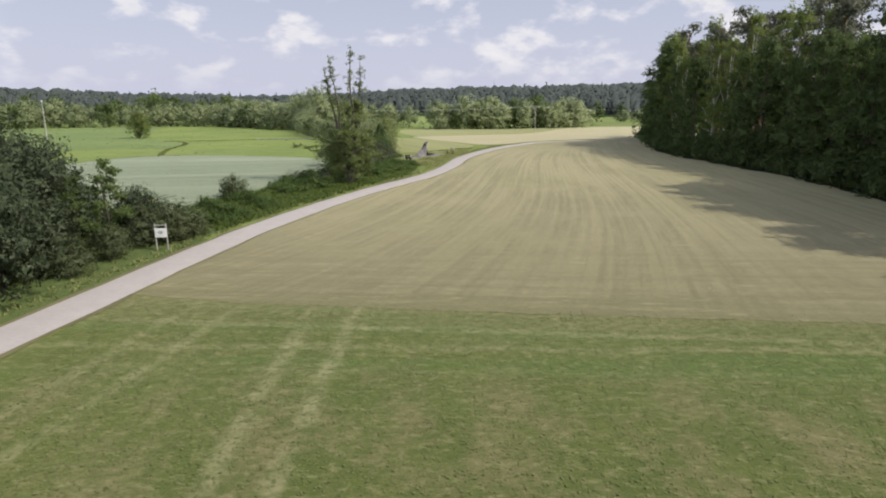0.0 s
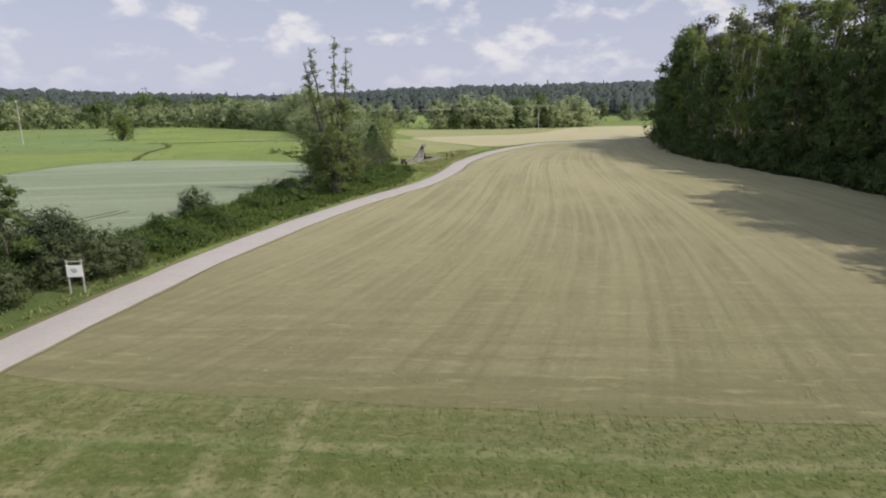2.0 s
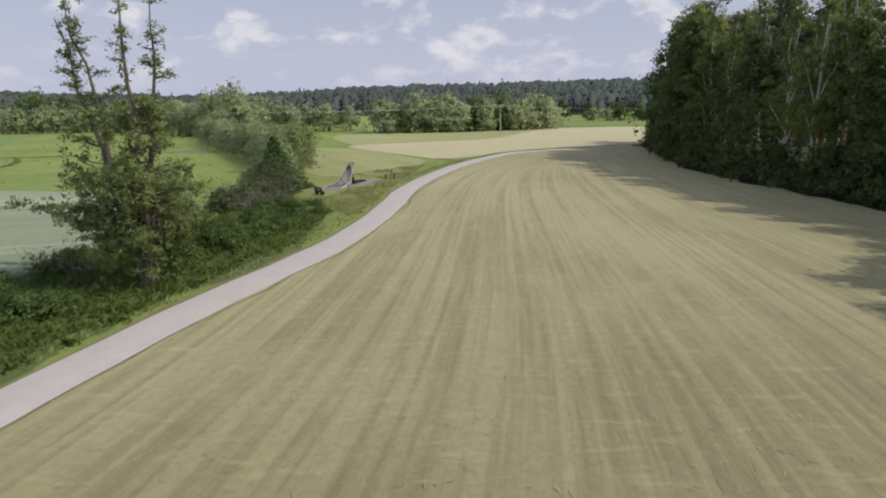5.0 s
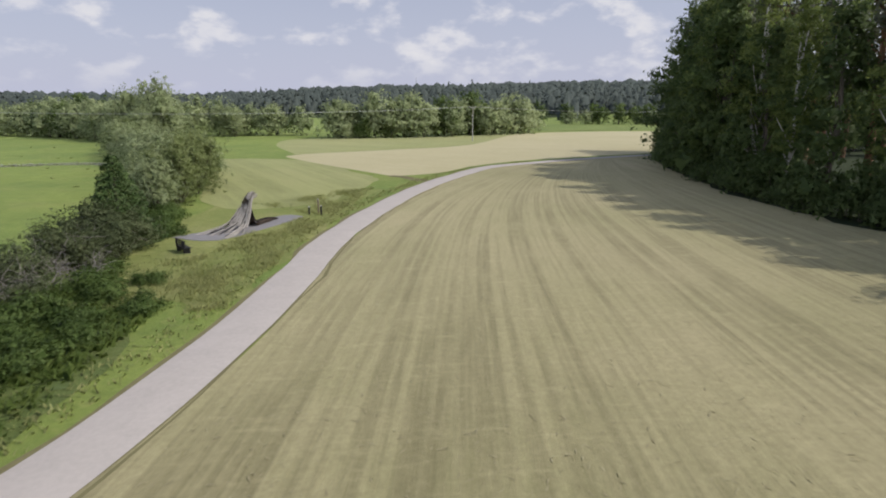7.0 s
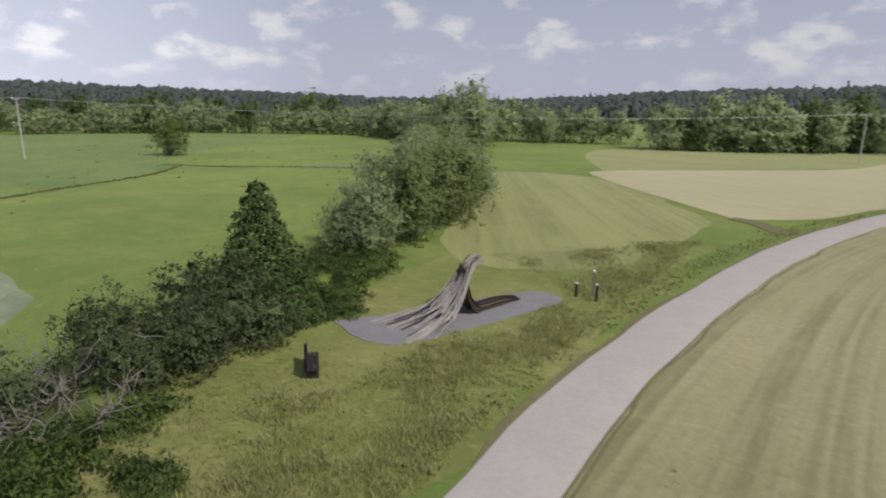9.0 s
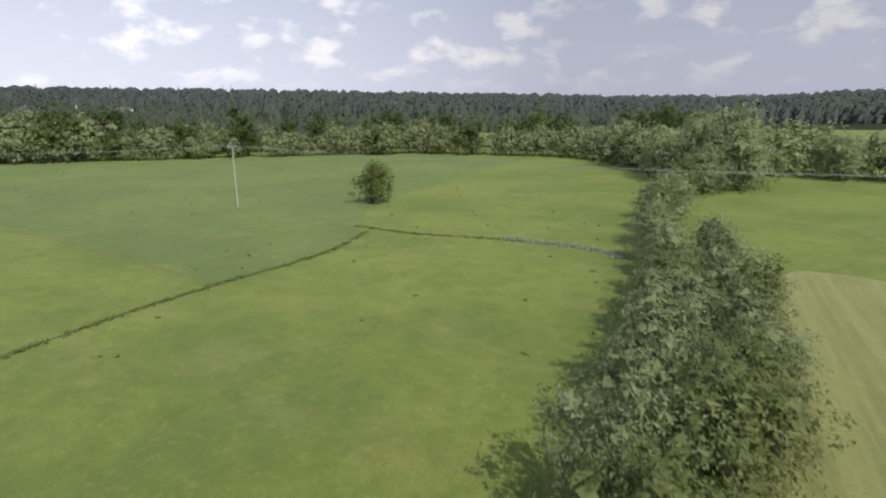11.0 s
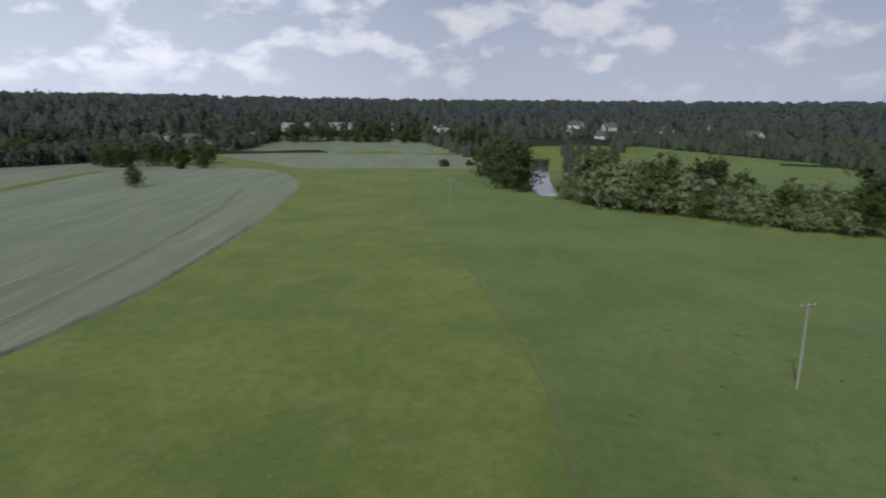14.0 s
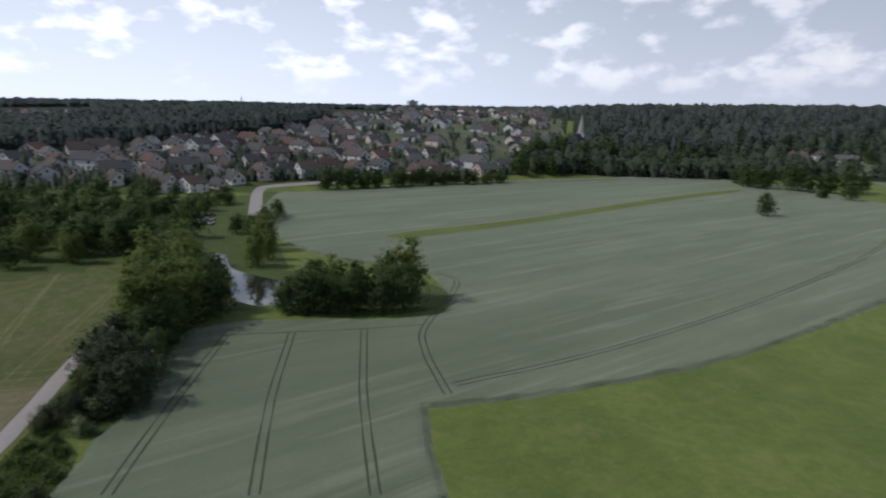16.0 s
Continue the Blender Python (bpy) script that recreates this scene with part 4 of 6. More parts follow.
# forest along the hay meadow
G_FOREST = "trees of the forest edge"
oaks = [stock(broad_tree(10 + i, 24, 12, 2750, 0.41, M_BARK, L_DARK, "tall dark green broad-leaved tree at the forest edge", 0.06, name="oak", lobes=36, group=G_FOREST)) for i in range(4)]
mids = [stock(broad_tree(20 + i, 22, 9.5, 2800, 0.38, M_BARK, L_MID, "tall green alder at the forest edge", 0.06, name="alder", lobes=32, group=G_FOREST)) for i in range(2)]
birches = [stock(broad_tree(30 + i, 27, 8, 2800, 0.33, M_BIRCH, L_LIGHT, "slender light green birch with a pale trunk", 0.26, name="birch", lobes=30, group=G_FOREST, core=0.4, girth=0.009)) for i in range(2)]
pines = [stock(pine(40 + i, 29, 9.5, 1550, 0.54, "tall pine with a reddish trunk and dark crown", G_FOREST)) for i in range(3)]
under = [stock(shrub(50 + i, 6.0, 7.0, 720, 0.40, L_DARK, "dark leafy undergrowth at the forest edge", group="undergrowth of the forest edge", stems=5)) for i in range(3)]
rng = np.random.default_rng(77)
y = -26.0
while y < 196:
    ex = float(wood_x(y))
    place(oaks[rng.integers(4)] if rng.uniform() < 0.5 else mids[rng.integers(2)] if rng.uniform() < 0.6 else birches[rng.integers(2)], ex + rng.uniform(3.0, 5.2), y, rng.uniform(0, 360), rng.uniform(1.12, 1.30) if y < 72 else rng.uniform(0.7, 0.98))
    place(under[rng.integers(3)], ex + rng.uniform(1.0, 2.2), y + rng.uniform(-1, 1), rng.uniform(0, 360), rng.uniform(0.75, 1.15))
    place(under[rng.integers(3)], ex + rng.uniform(1.6, 3.0), y + 2.6, rng.uniform(0, 360), rng.uniform(0.7, 1.0))
    k = rng.uniform()
    place(birches[rng.integers(2)] if k < 0.33 else pines[rng.integers(3)] if k < 0.75 else oaks[rng.integers(4)], ex + rng.uniform(8, 11), y + rng.uniform(1, 4), rng.uniform(0, 360), rng.uniform(0.86, 1.08))
    if rng.uniform() < 0.6:
        place(pines[rng.integers(3)], ex + rng.uniform(14, 18), y + rng.uniform(-2, 3), rng.uniform(0, 360), rng.uniform(0.92, 1.1))
    y += rng.uniform(5.0, 6.4)
for i in range(16):  # the forest's northern corner, turning away along the road
    x = 66 + i * 5.5
    place(oaks[i % 4] if i % 3 else mids[i % 2], x, 190 + i * 0.9 + rng.uniform(-2, 2), rng.uniform(0, 360), rng.uniform(0.75, 0.95))
    place(pines[i % 3], x + 2, 180 + rng.uniform(-3, 3), rng.uniform(0, 360), 1.0)
    place(under[i % 3], x - 1, 193 + i * 0.9, rng.uniform(0, 360), 0.9)

for x, y, s in ((50.5, 149, 1.05), (52.5, 158, 1.1), (56, 168, 1.15), (60.5, 179, 1.18)):
    place(oaks[int(rng.integers(4))], x, y, rng.uniform(0, 360), s)
for x, y, s in ((49.6, 139, 0.92), (51.8, 152, 1.05), (54.0, 161, 1.05)):
    place(birches[int(rng.integers(2))], x, y, rng.uniform(0, 360), s)
for x, y, s in ((51.5, 150, 1.16), (54, 158, 1.16), (57, 166, 1.16)):
    place(mids[int(rng.integers(2))], x, y, rng.uniform(0, 360), s)

# the tall thin-topped tree by the road
rng = np.random.default_rng(5)
_wood, _L = [], []
for _lean, _top, _root in ((0.5, 17.9, (0.1, 0)), (1.5, 16.8, (0.25, 0.1)), (-2.2, 16.5, (-0.2, 0)), (-3.2, 15.3, (-0.3, 0.1)), (1.4, 11.0, (0.2, -0.2)), (-0.6, 10.5, (0.0, 0.3))):
    _stem = wobble(rng, (*_root, -0.3), (_lean, rng.normal(0, 0.5), _top), 10, 0.16)
    _wood.append(tube(_stem, np.linspace(0.26, 0.02, 10), 7))
    for _k in range(24):  # side branches: wide below, short twigs on the leaders
        _t = rng.uniform(0.14, 0.99)
        _p = np.array([np.interp(_t, np.linspace(0, 1, 10), _stem[:, i]) for i in range(3)])
        _z = _p[2]
        _a, _len = rng.uniform(0, 6.28), (float(np.interp(_z, [0, 3, 6, 8.5, 10, 17], [2.4, 3.5, 3.2, 2.2, 1.0, 0.45]))) * rng.uniform(0.55, 1.15)
        _q = _p + np.array([math.cos(_a) * _len, math.sin(_a) * _len, _len * rng.uniform(0.0, 0.5)])
        _wood.append(tube(wobble(rng, _p, _q, 4, 0.08), [0.05, 0.038, 0.025, 0.010], 5))
        _s = float(np.interp(_z, [0, 6, 9, 17], [0.75, 0.7, 0.42, 0.22]))
        _L.append((_q, (_s, _s, _s * 0.8))), _L.append(((_p + _q) / 2, (_s * 0.8, _s * 0.8, _s * 0.7)))
    for _t in rng.uniform(0.55, 1.0, 14):
        _p = np.array([np.interp(_t, np.linspace(0, 1, 10), _stem[:, i]) for i in range(3)]) + rng.normal(0, 0.12, 3)
        _L.append((_p, (0.26, 0.26, 0.42)))
for _k in range(16):
    _a = rng.uniform(0, 6.28)
    _L.append(((math.cos(_a) * 1.6, math.sin(_a) * 1.6, rng.uniform(0.7, 5.2)), (1.15, 1.15, 1.0)))
_bough = wobble(rng, (-0.6, 0, 4.2), (-6.8, 0.2, 4.7), 8, 0.2)
_wood.append(tube(_bough, np.linspace(0.12, 0.02, 8), 6))
for _p in _bough[2:]:
    _L.append((_p + rng.normal(0, 0.2, 3), (0.75, 0.6, 0.32)))
settle(plant("willow_tree", _wood, leafage(rng, _L, 19000, 0.15, 0.7, 0.6, 0.2, 0.4, 0), M_BARK, L_OLIVE, "tall half-bare willow with thin leafy tops by the gravel road", "tree"), -13.6, 76.0)

# bushes along the creek and the road
near_dark = [stock(shrub(60 + i, 8.6, 8.5, 5800, 0.185, L_SALLOW, "large dark willow bush with bare grey branches beside the road", lobes=16, group="bushes beside the road")) for i in range(2)]
small_bush = [stock(shrub(64 + i, 3.0, 4.2, 4200, 0.092, L_SCRUB, "grey-green bush on the creek bank", spiky=0.6, group="bushes on the creek bank")) for i in range(3)]
silver = [stock(shrub(70 + i, 7.5, 8.0, 4400, 0.17, L_WILLOW, "silvery willow bush beside the creek", lobes=22, group="willow bushes along the creek")) for i in range(3)]
greens = [stock(shrub(74 + i, 8.5, 7.0, 4900, 0.17, L_ALDER, "pale green alder bush beside the creek", lobes=22, group="alder bushes along the creek")) for i in range(2)]
herbs = [stock(shrub(78 + i, 1.7, 5.0, 2100, 0.13, L_HERB, "mound of tall nettles on the creek bank", name="nettle_patch", lobes=12, group="nettle mounds on the creek bank", spiky=0.3, category="nettles", stems=99)) for i in range(2)]
sapling = stock(broad_tree(84, 7.0, 3.4, 2600, 0.15, M_BARK, L_MID, "young slender tree standing beside the road", 0.10, lobes=15, group="young trees by the road"))
rng = np.random.default_rng(31)
for x, y, s in ((-25.2, 25.0, 1.1), (-29.0, 32.0, 1.25), (-24.9, 31.0, 0.92), (-31, 39, 1.1), (-26, 15, 1.0), (-28, 5, 1.1), (-27.0, 36.5, 0.82), (-24.2, 27.5, 0.85), (-24.0, 20.5, 0.9), (-28.2, 40.5, 0.7), (-22.2, 39.4, 0.5), (-23.8, 40.6, 0.55)):
    place(near_dark[int(rng.integers(2))], x, y, rng.uniform(0, 360), s)
place(sapling, -23.6, 37.5, 30, 0.95), place(sapling, -25.4, 36.6, 130, 0.78), place(sapling, -24.9, 34.9, 200, 0.82)
for x, y, s in ((-22.4, 34.4, 0.9), (-22.0, 30.5, 0.8), (-22.6, 41.5, 1.05), (-24.8, 43.5, 0.95), (-22.2, 38.9, 0.62), (-24.2, 61.6, 1.0), (-20.6, 41.0, 1.1), (-21.9, 39.4, 1.2), (-19.8, 43.0, 0.75), (-14.6, 108.0, 0.9), (-16, 104.4, 1.0), (-17.4, 100.6, 1.0), (-13.0, 100.0, 0.7)):
    place(small_bush[int(rng.integers(3))], x, y, rng.uniform(0, 360), s)
for x, y, s, k in ((-16.6, 84, 0.75, 1), (-19, 90, 0.62, 0), (-20.5, 96, 0.8, 0), (-18.2, 129.4, 0.82, 0), (-20.6, 131.6, 0.75, 0), (-18.0, 135.4, 1.02, 1), (-21.2, 138.5, 1.1, 0), (-18.4, 142.5, 1.12, 1), (-22.6, 145.0, 1.05, 0),
                   (-20.2, 148.5, 1.0, 1), (-25.4, 150.6, 1.1, 0), (-27.6, 155.2, 0.95, 0), (-29.4, 160.5, 1.1, 0), (-33.0, 164.5, 0.95, 1), (-36.0, 170.0, 1.0, 0), (-40.0, 176.5, 0.9, 0), (-43.4, 183.0, 1.0, 0), (-47.6, 190.5, 1.05, 0),
                   (-51.8, 198.5, 1.0, 1), (-56.0, 208.0, 1.1, 0), (-60.4, 219.0, 1.15, 0), (-64.4, 231.0, 1.1, 1), (-68.4, 243.0, 1.2, 0), (-21.5, 153.5, 0.9, 0), (-23.6, 159.0, 0.95, 0), (-26.0, 165.0, 0.9, 1), (-29.6, 171.0, 0.95, 0), (-33.6, 178.0, 0.9, 0), (-38.0, 186.0, 0.85, 0)):
    place((silver[int(rng.integers(3))] if k == 0 else greens[int(rng.integers(2))]), x, y, rng.uniform(0, 360), s)
for x, y, s in ((-20.4, 43.4, 0.6), (-22.0, 46.4, 0.75), (-19.6, 47.0, 0.6), (-23.4, 49.5, 0.8), (-21.6, 52.5, 0.75), (-24.2, 55.5, 0.8), (-20.5, 58, 0.8), (-23.0, 60.5, 0.8), (-18.8, 66, 0.9), (-21.6, 69, 0.8), (-17.5, 70.5, 1.0), (-14.4, 80.5, 0.9), (-12.8, 85.4, 1.1), (-11.0, 89.0, 0.95), (-14.8, 91.5, 1.1), (-9.6, 97.5, 0.75), (-11.9, 94.0, 0.9), (-7.6, 99.6, 0.6), (-18, 86, 1.1), (-22, 74, 0.9), (-21, 80, 1.0),
                (-8.9, 92.4, 0.8), (-8.6, 95.6, 0.65), (-10.0, 101.5, 0.8), (-12.6, 98.2, 0.9), (-11.6, 103.2, 0.8), (-8.9, 104.6, 0.55), (-12.4, 106.6, 0.6), (-19.6, 50.5, 0.65), (-18.0, 55.0, 0.6), (-12.6, 118.2, 0.5), (-14.4, 121.0, 0.75), (-15.2, 123.5, 0.8), (-15.9, 126, 0.85), (-16.6, 128.2, 0.8), (-17.6, 120.4, 0.8), (-18.8, 124.4, 0.8), (-20, 128, 0.8)):
    place(herbs[int(rng.integers(2))], x, y, rng.uniform(0, 360), s)
settle(spruce(90, 7.2, 6.8, 15000, 0.13, "dense pointed spruce with green needles beside the creek", L_FIR), -15.8, 116.4, 20)
for x, y, s in ((-14.0, 113.4, 1.25), (-16.8, 112.6, 1.35), (-17.6, 116.0, 1.1), (-13.6, 110.6, 1.05), (-16.2, 109.0, 1.15)):
    place(small_bush[int(rng.integers(3))], x, y, rng.uniform(0, 360), s)


def dead_wood(seed, reach, limbs, label):
    rng = np.random.default_rng(seed)
    top = tagged(new("dead_bush"), label, "bush", "bare dead bushes along the creek")
    for i in range(limbs):
        a, r = rng.uniform(0, 6.28), reach * rng.uniform(0.5, 1.0)
        tip = np.array([math.cos(a) * r, math.sin(a) * r, reach * rng.uniform(0.25, 0.8)])
        line = wobble(rng, (0, 0, -0.1), tip, 6, 0.14)
        pieces = [tube(line, np.linspace(0.035, 0.008, 6), 5)]
        for q in range(9):
            p = line[rng.integers(2, 6)]
            pieces.append(tube(wobble(rng, p, p + rng.normal(0, 0.45, 3) * reach * 0.45 + (0, 0, 0.2), 4, 0.06), [0.02, 0.015, 0.010, 0.005], 4))
        v, f = joined(pieces)
        part_mesh("branch", mesh_from("branch", v, f, [M_DEAD], None, True), top)
    return top


for i, (x, y, r) in enumerate(((-13.4, 105.2, 2.3), (-14.4, 103.6, 2.6), (-14.6, 111.2, 2.4), (-16.6, 107.4, 3.0), (-18.2, 105.4, 3.2), (-16.2, 110.0, 2.6), (-15.4, 101.8, 2.4), (-26.2, 29.2, 3.4), (-19.4, 79.0, 2.2), (-22.2, 80.2, 2.0))):
    settle(dead_wood(100 + i, r, 9, "tangle of bleached dead branches beside the creek"), x, y)

# trees between the wheat, the pond and the road
broad_a = [stock(shrub(110 + i, 14.5, 10.5, 2300, 0.42, L_DARK, "dark green broad tree beside the pond", "maple", 28, group="trees round the pond", category="tree", stems=7)) for i in range(3)]
broad_b = [stock(shrub(114 + i, 17, 10, 2300, 0.42, L_LIGHT, "tall green poplar beside the pond", "poplar", 28, group="trees round the pond", category="tree", stems=7)) for i in range(2)]
rng = np.random.default_rng(41)
for x, y, s, k in ((-43.0, -4.6, 0.78, 0), (-41.5, -22, 0.72, 0), (-39.5, -1, 0.8, 0), (-37.5, 2.5, 0.95, 1), (-33, 6, 1.0, 1), (-36, -8, 1.1, 1), (-30.5, -2, 1.05, 0), (-33.5, 14, 0.8, 0), (-30.5, 18, 0.72, 0), (-33.0, 24, 0.55, 0), (-28, 10, 1.1, 1),
                   (-28, -14, 1.15, 1), (-34, -24, 1.0, 1), (-29, -36, 0.95, 0), (-33, -48, 0.9, 1), (-28, -60, 0.9, 0), (-26, -76, 0.9, 0), (-14, -70, 1.0, 0), (-4, -78, 1.0, 0), (-14, -92, 1.1, 0), (-2, -60, 0.7, 1), (6, -84, 1.1, 0), (10, -66, 0.9, 1), (-8, -100, 1.1, 0),
                   (-56.5, -0.5, 0.67, 0), (-60, 1.0, 0.74, 0), (-62, 2.0, 0.89, 0), (-67, 3.5, 0.74, 0), (-72, 4.0, 0.79, 0), (-77, 6.5, 0.74, 0), (-82.5, 6.0, 0.84, 0), (-64, -4, 0.84, 0), (-74, -3, 0.79, 0), (-86, -1, 1.06, 1), (-81, -4, 0.96, 0), (-69, -7, 0.72, 1),
                   (-52.6, -44, 0.8, 1), (-56, -52, 0.62, 1), (-56.5, -64, 0.8, 1), (-55, -73, 0.75, 1), (-52, -82, 0.7, 0), (-47, -94, 0.6, 0)):
    place((broad_a[int(rng.integers(3))] if k == 0 else broad_b[int(rng.integers(2))]), x, y, rng.uniform(0, 360), s)
for x, y, s in ((-30.0, 33.0, 0.72), (-28.6, 36.8, 0.55), (-26.6, 40.6, 0.5), (-25.6, 45.2, 0.42), (-32.6, 28.0, 0.75)):
    place(silver[int(rng.integers(3))], x, y, rng.uniform(0, 360), s)

# lone plants in the meadow and the wheat
settle(shrub(120, 10.8, 8.6, 4200, 0.24, L_LIGHT, "single rounded green bush standing in the meadow", lobes=14), -104.5, 184.5)
settle(shrub(121, 12, 9.5, 2600, 0.36, L_DARK, "single rounded dark tree standing in the wheat", "tree", 20, category="tree", stems=20), -287, -82)
settle(shrub(122, 7, 8, 1600, 0.42, L_DARK, "dark round bush at the field's end", lobes=11), -381, -127)
settle(shrub(123, 13, 10, 2000, 0.40, L_DARK, "dark rounded tree at the field's end", "tree", 18, category="tree", stems=20), -389, -116)
settle(shrub(124, 5.5, 8, 1500, 0.42, L_DARK, "low dark bush in the far crop", lobes=11), -450, 36)
settle(shrub(125, 4.5, 6, 1200, 0.42, L_DARK, "small dark bush in the far crop", lobes=9), -462, 52)

# hedges of willow and alder that follow the river
hedge_w = [stock(shrub(130 + i, 9.5, 11, 660, 0.52, L_WILLOW, "silver-green willow in the riverside hedge", "willow", 20, group="riverside willows", category="tree", stems=5)) for i in range(4)]
hedge_g = [stock(shrub(136 + i, 11, 10, 720, 0.52, L_MID, "green alder in the riverside hedge", "alder", 20, group="riverside alders", category="tree", stems=5)) for i in range(3)]
hedge_d = [stock(shrub(140 + i, 14, 12, 640, 0.64, L_DARK, "dark green riverside tree", "maple", 22, group="dark riverside trees", category="tree", stems=5)) for i in range(3)]
rng = np.random.default_rng(51)


def hedge(line, step, mix, wide=6.0, lo=0.7, hi=1.1):
    L = smooth_line(line, 1.0)
    walked = 0.0
    for a, b in zip(L, L[1:]):
        walked += float(np.linalg.norm(b - a))
        if walked >= step:
            walked = rng.uniform(-0.3, 0.3) * step
            k = rng.choice(3, p=mix)
            src = (hedge_w, hedge_g, hedge_d)[k]
            place(src[int(rng.integers(len(src)))], a[0] + rng.normal(0, wide * 0.35), a[1] + rng.normal(0, wide * 0.35), rng.uniform(0, 360), rng.uniform(lo, hi))


hedge([(-74, 250), (-92, 272), (-118, 292), (-150, 292), (-190, 276)], 5.0, (0.88, 0.12, 0.0), 5, 1.1, 1.5)
hedge([(-190, 278), (-216, 248), (-241, 208), (-262, 172)], 4.2, (0.78, 0.22, 0.0), 6, 0.9, 1.65)
hedge([(-262, 172), (-282, 146), (-291, 135)], 4.0, (0.8, 0.2, 0.0), 5, 1.6, 2.3)
hedge([(-205, 300), (-240, 262), (-275, 205), (-310, 150)], 8.0, (0.5, 0.35, 0.15), 9, 1.1, 1.7)
hedge([(-316, 103), (-345, 97), (-374, 90), (-395, 76)], 5.0, (0.0, 0.15, 0.85), 5, 1.5, 2.0)
hedge([(-318, 134), (-360, 150), (-420, 170)], 9.0, (0.3, 0.4, 0.3), 6, 0.8, 1.2)
hedge([(-18, 271), (8, 272), (30, 282), (58, 298)], 2.7, (0.82, 0.18, 0.0), 7, 1.15, 1.7)
hedge([(-14, 264), (4, 266)], 3.6, (0.2, 0.8, 0.0), 3, 0.5, 0.7)
hedge([(-24, 284), (-60, 290), (-98, 276), (-118, 296)], 5.0, (0.85, 0.15, 0.0), 6, 1.1, 1.6)
hedge([(-70, 300), (-110, 318), (-150, 318), (-200, 320)], 7.0, (0.65, 0.3, 0.05), 10, 1.0, 1.4)
hedge([(70, 400), (110, 396), (150, 384), (190, 370)], 7.0, (0.4, 0.4, 0.2), 8, 0.8, 1.3)
hedge([(-150, 420), (-200, 470), (-240, 500)], 8.0, (0.3, 0.6, 0.1), 10, 1.2, 1.9)
hedge([(-92, -216), (-140, -221), (-200, -231), (-222, -236)], 3.6, (0.0, 0.3, 0.7), 6, 0.7, 1.05)
hedge([(-240, -262), (-300, -275), (-360, -272), (-430, -292)], 6.5, (0.0, 0.15, 0.85), 14, 0.9, 1.5)
hedge([(-250, -285), (-310, -300), (-370, -300)], 8.0, (0.0, 0.1, 0.9), 16, 1.1, 1.7)
hedge([(-392, -205), (-384, -180), (-400, -150), (-430, -140)], 5.5, (0.0, 0.2, 0.8), 9, 1.0, 1.5)
hedge([(-628, 40), (-650, -40), (-642, -100), (-632, -150), (-614, -205), (-592, -245)], 6.5, (0.0, 0.4, 0.6), 12, 1.0, 1.7)
hedge([(-46, -100), (-60, -112), (-66, -130)], 6.0, (0.2, 0.5, 0.3), 5, 0.6, 0.9)
hedge([(-20, -120), (-34, -150), (-44, -176)], 6.0, (0.1, 0.3, 0.6), 10, 0.6, 1.0)
hedge([(20, -90), (10, -130), (0, -170)], 8.0, (0.0, 0.3, 0.7), 14, 0.9, 1.4)
for x, y, s in ((-66, 256, 2.3), (-73, 264, 1.9), (-61, 250, 1.6), (-64, 240, 1.3), (-50, 282, 1.3), (-84, 300, 1.4)):
    place(silver[int(rng.integers(3))], x, y, rng.uniform(0, 360), s * 1.2)
for x, y, s in ((-297, 128.5, 1.9), (-287, 136, 1.8), (-305, 132, 1.6)):
    place(silver[int(rng.integers(3))], x, y, rng.uniform(0, 360), s)
for x, y, s in ((-168, 312, 1.95), (-158, 316, 1.5), (-177, 318, 1.5)):
    place(hedge_g[int(rng.integers(3))], x, y, rng.uniform(0, 360), s)
for x, y, s in ((-228, 300, 1.35), (-240, 290, 1.4), (-247, 302, 1.3), (-216, 306, 1.2)):
    place(hedge_d[int(rng.integers(3))], x, y, rng.uniform(0, 360), s)
for _k in range(70):  # dark trees below the village
    x, y = polar(rng.uniform(184, 205), rng.uniform(190, 345))
    place(hedge_d[int(rng.integers(3))], x, y, rng.uniform(0, 360), rng.uniform(0.6, 1.0))


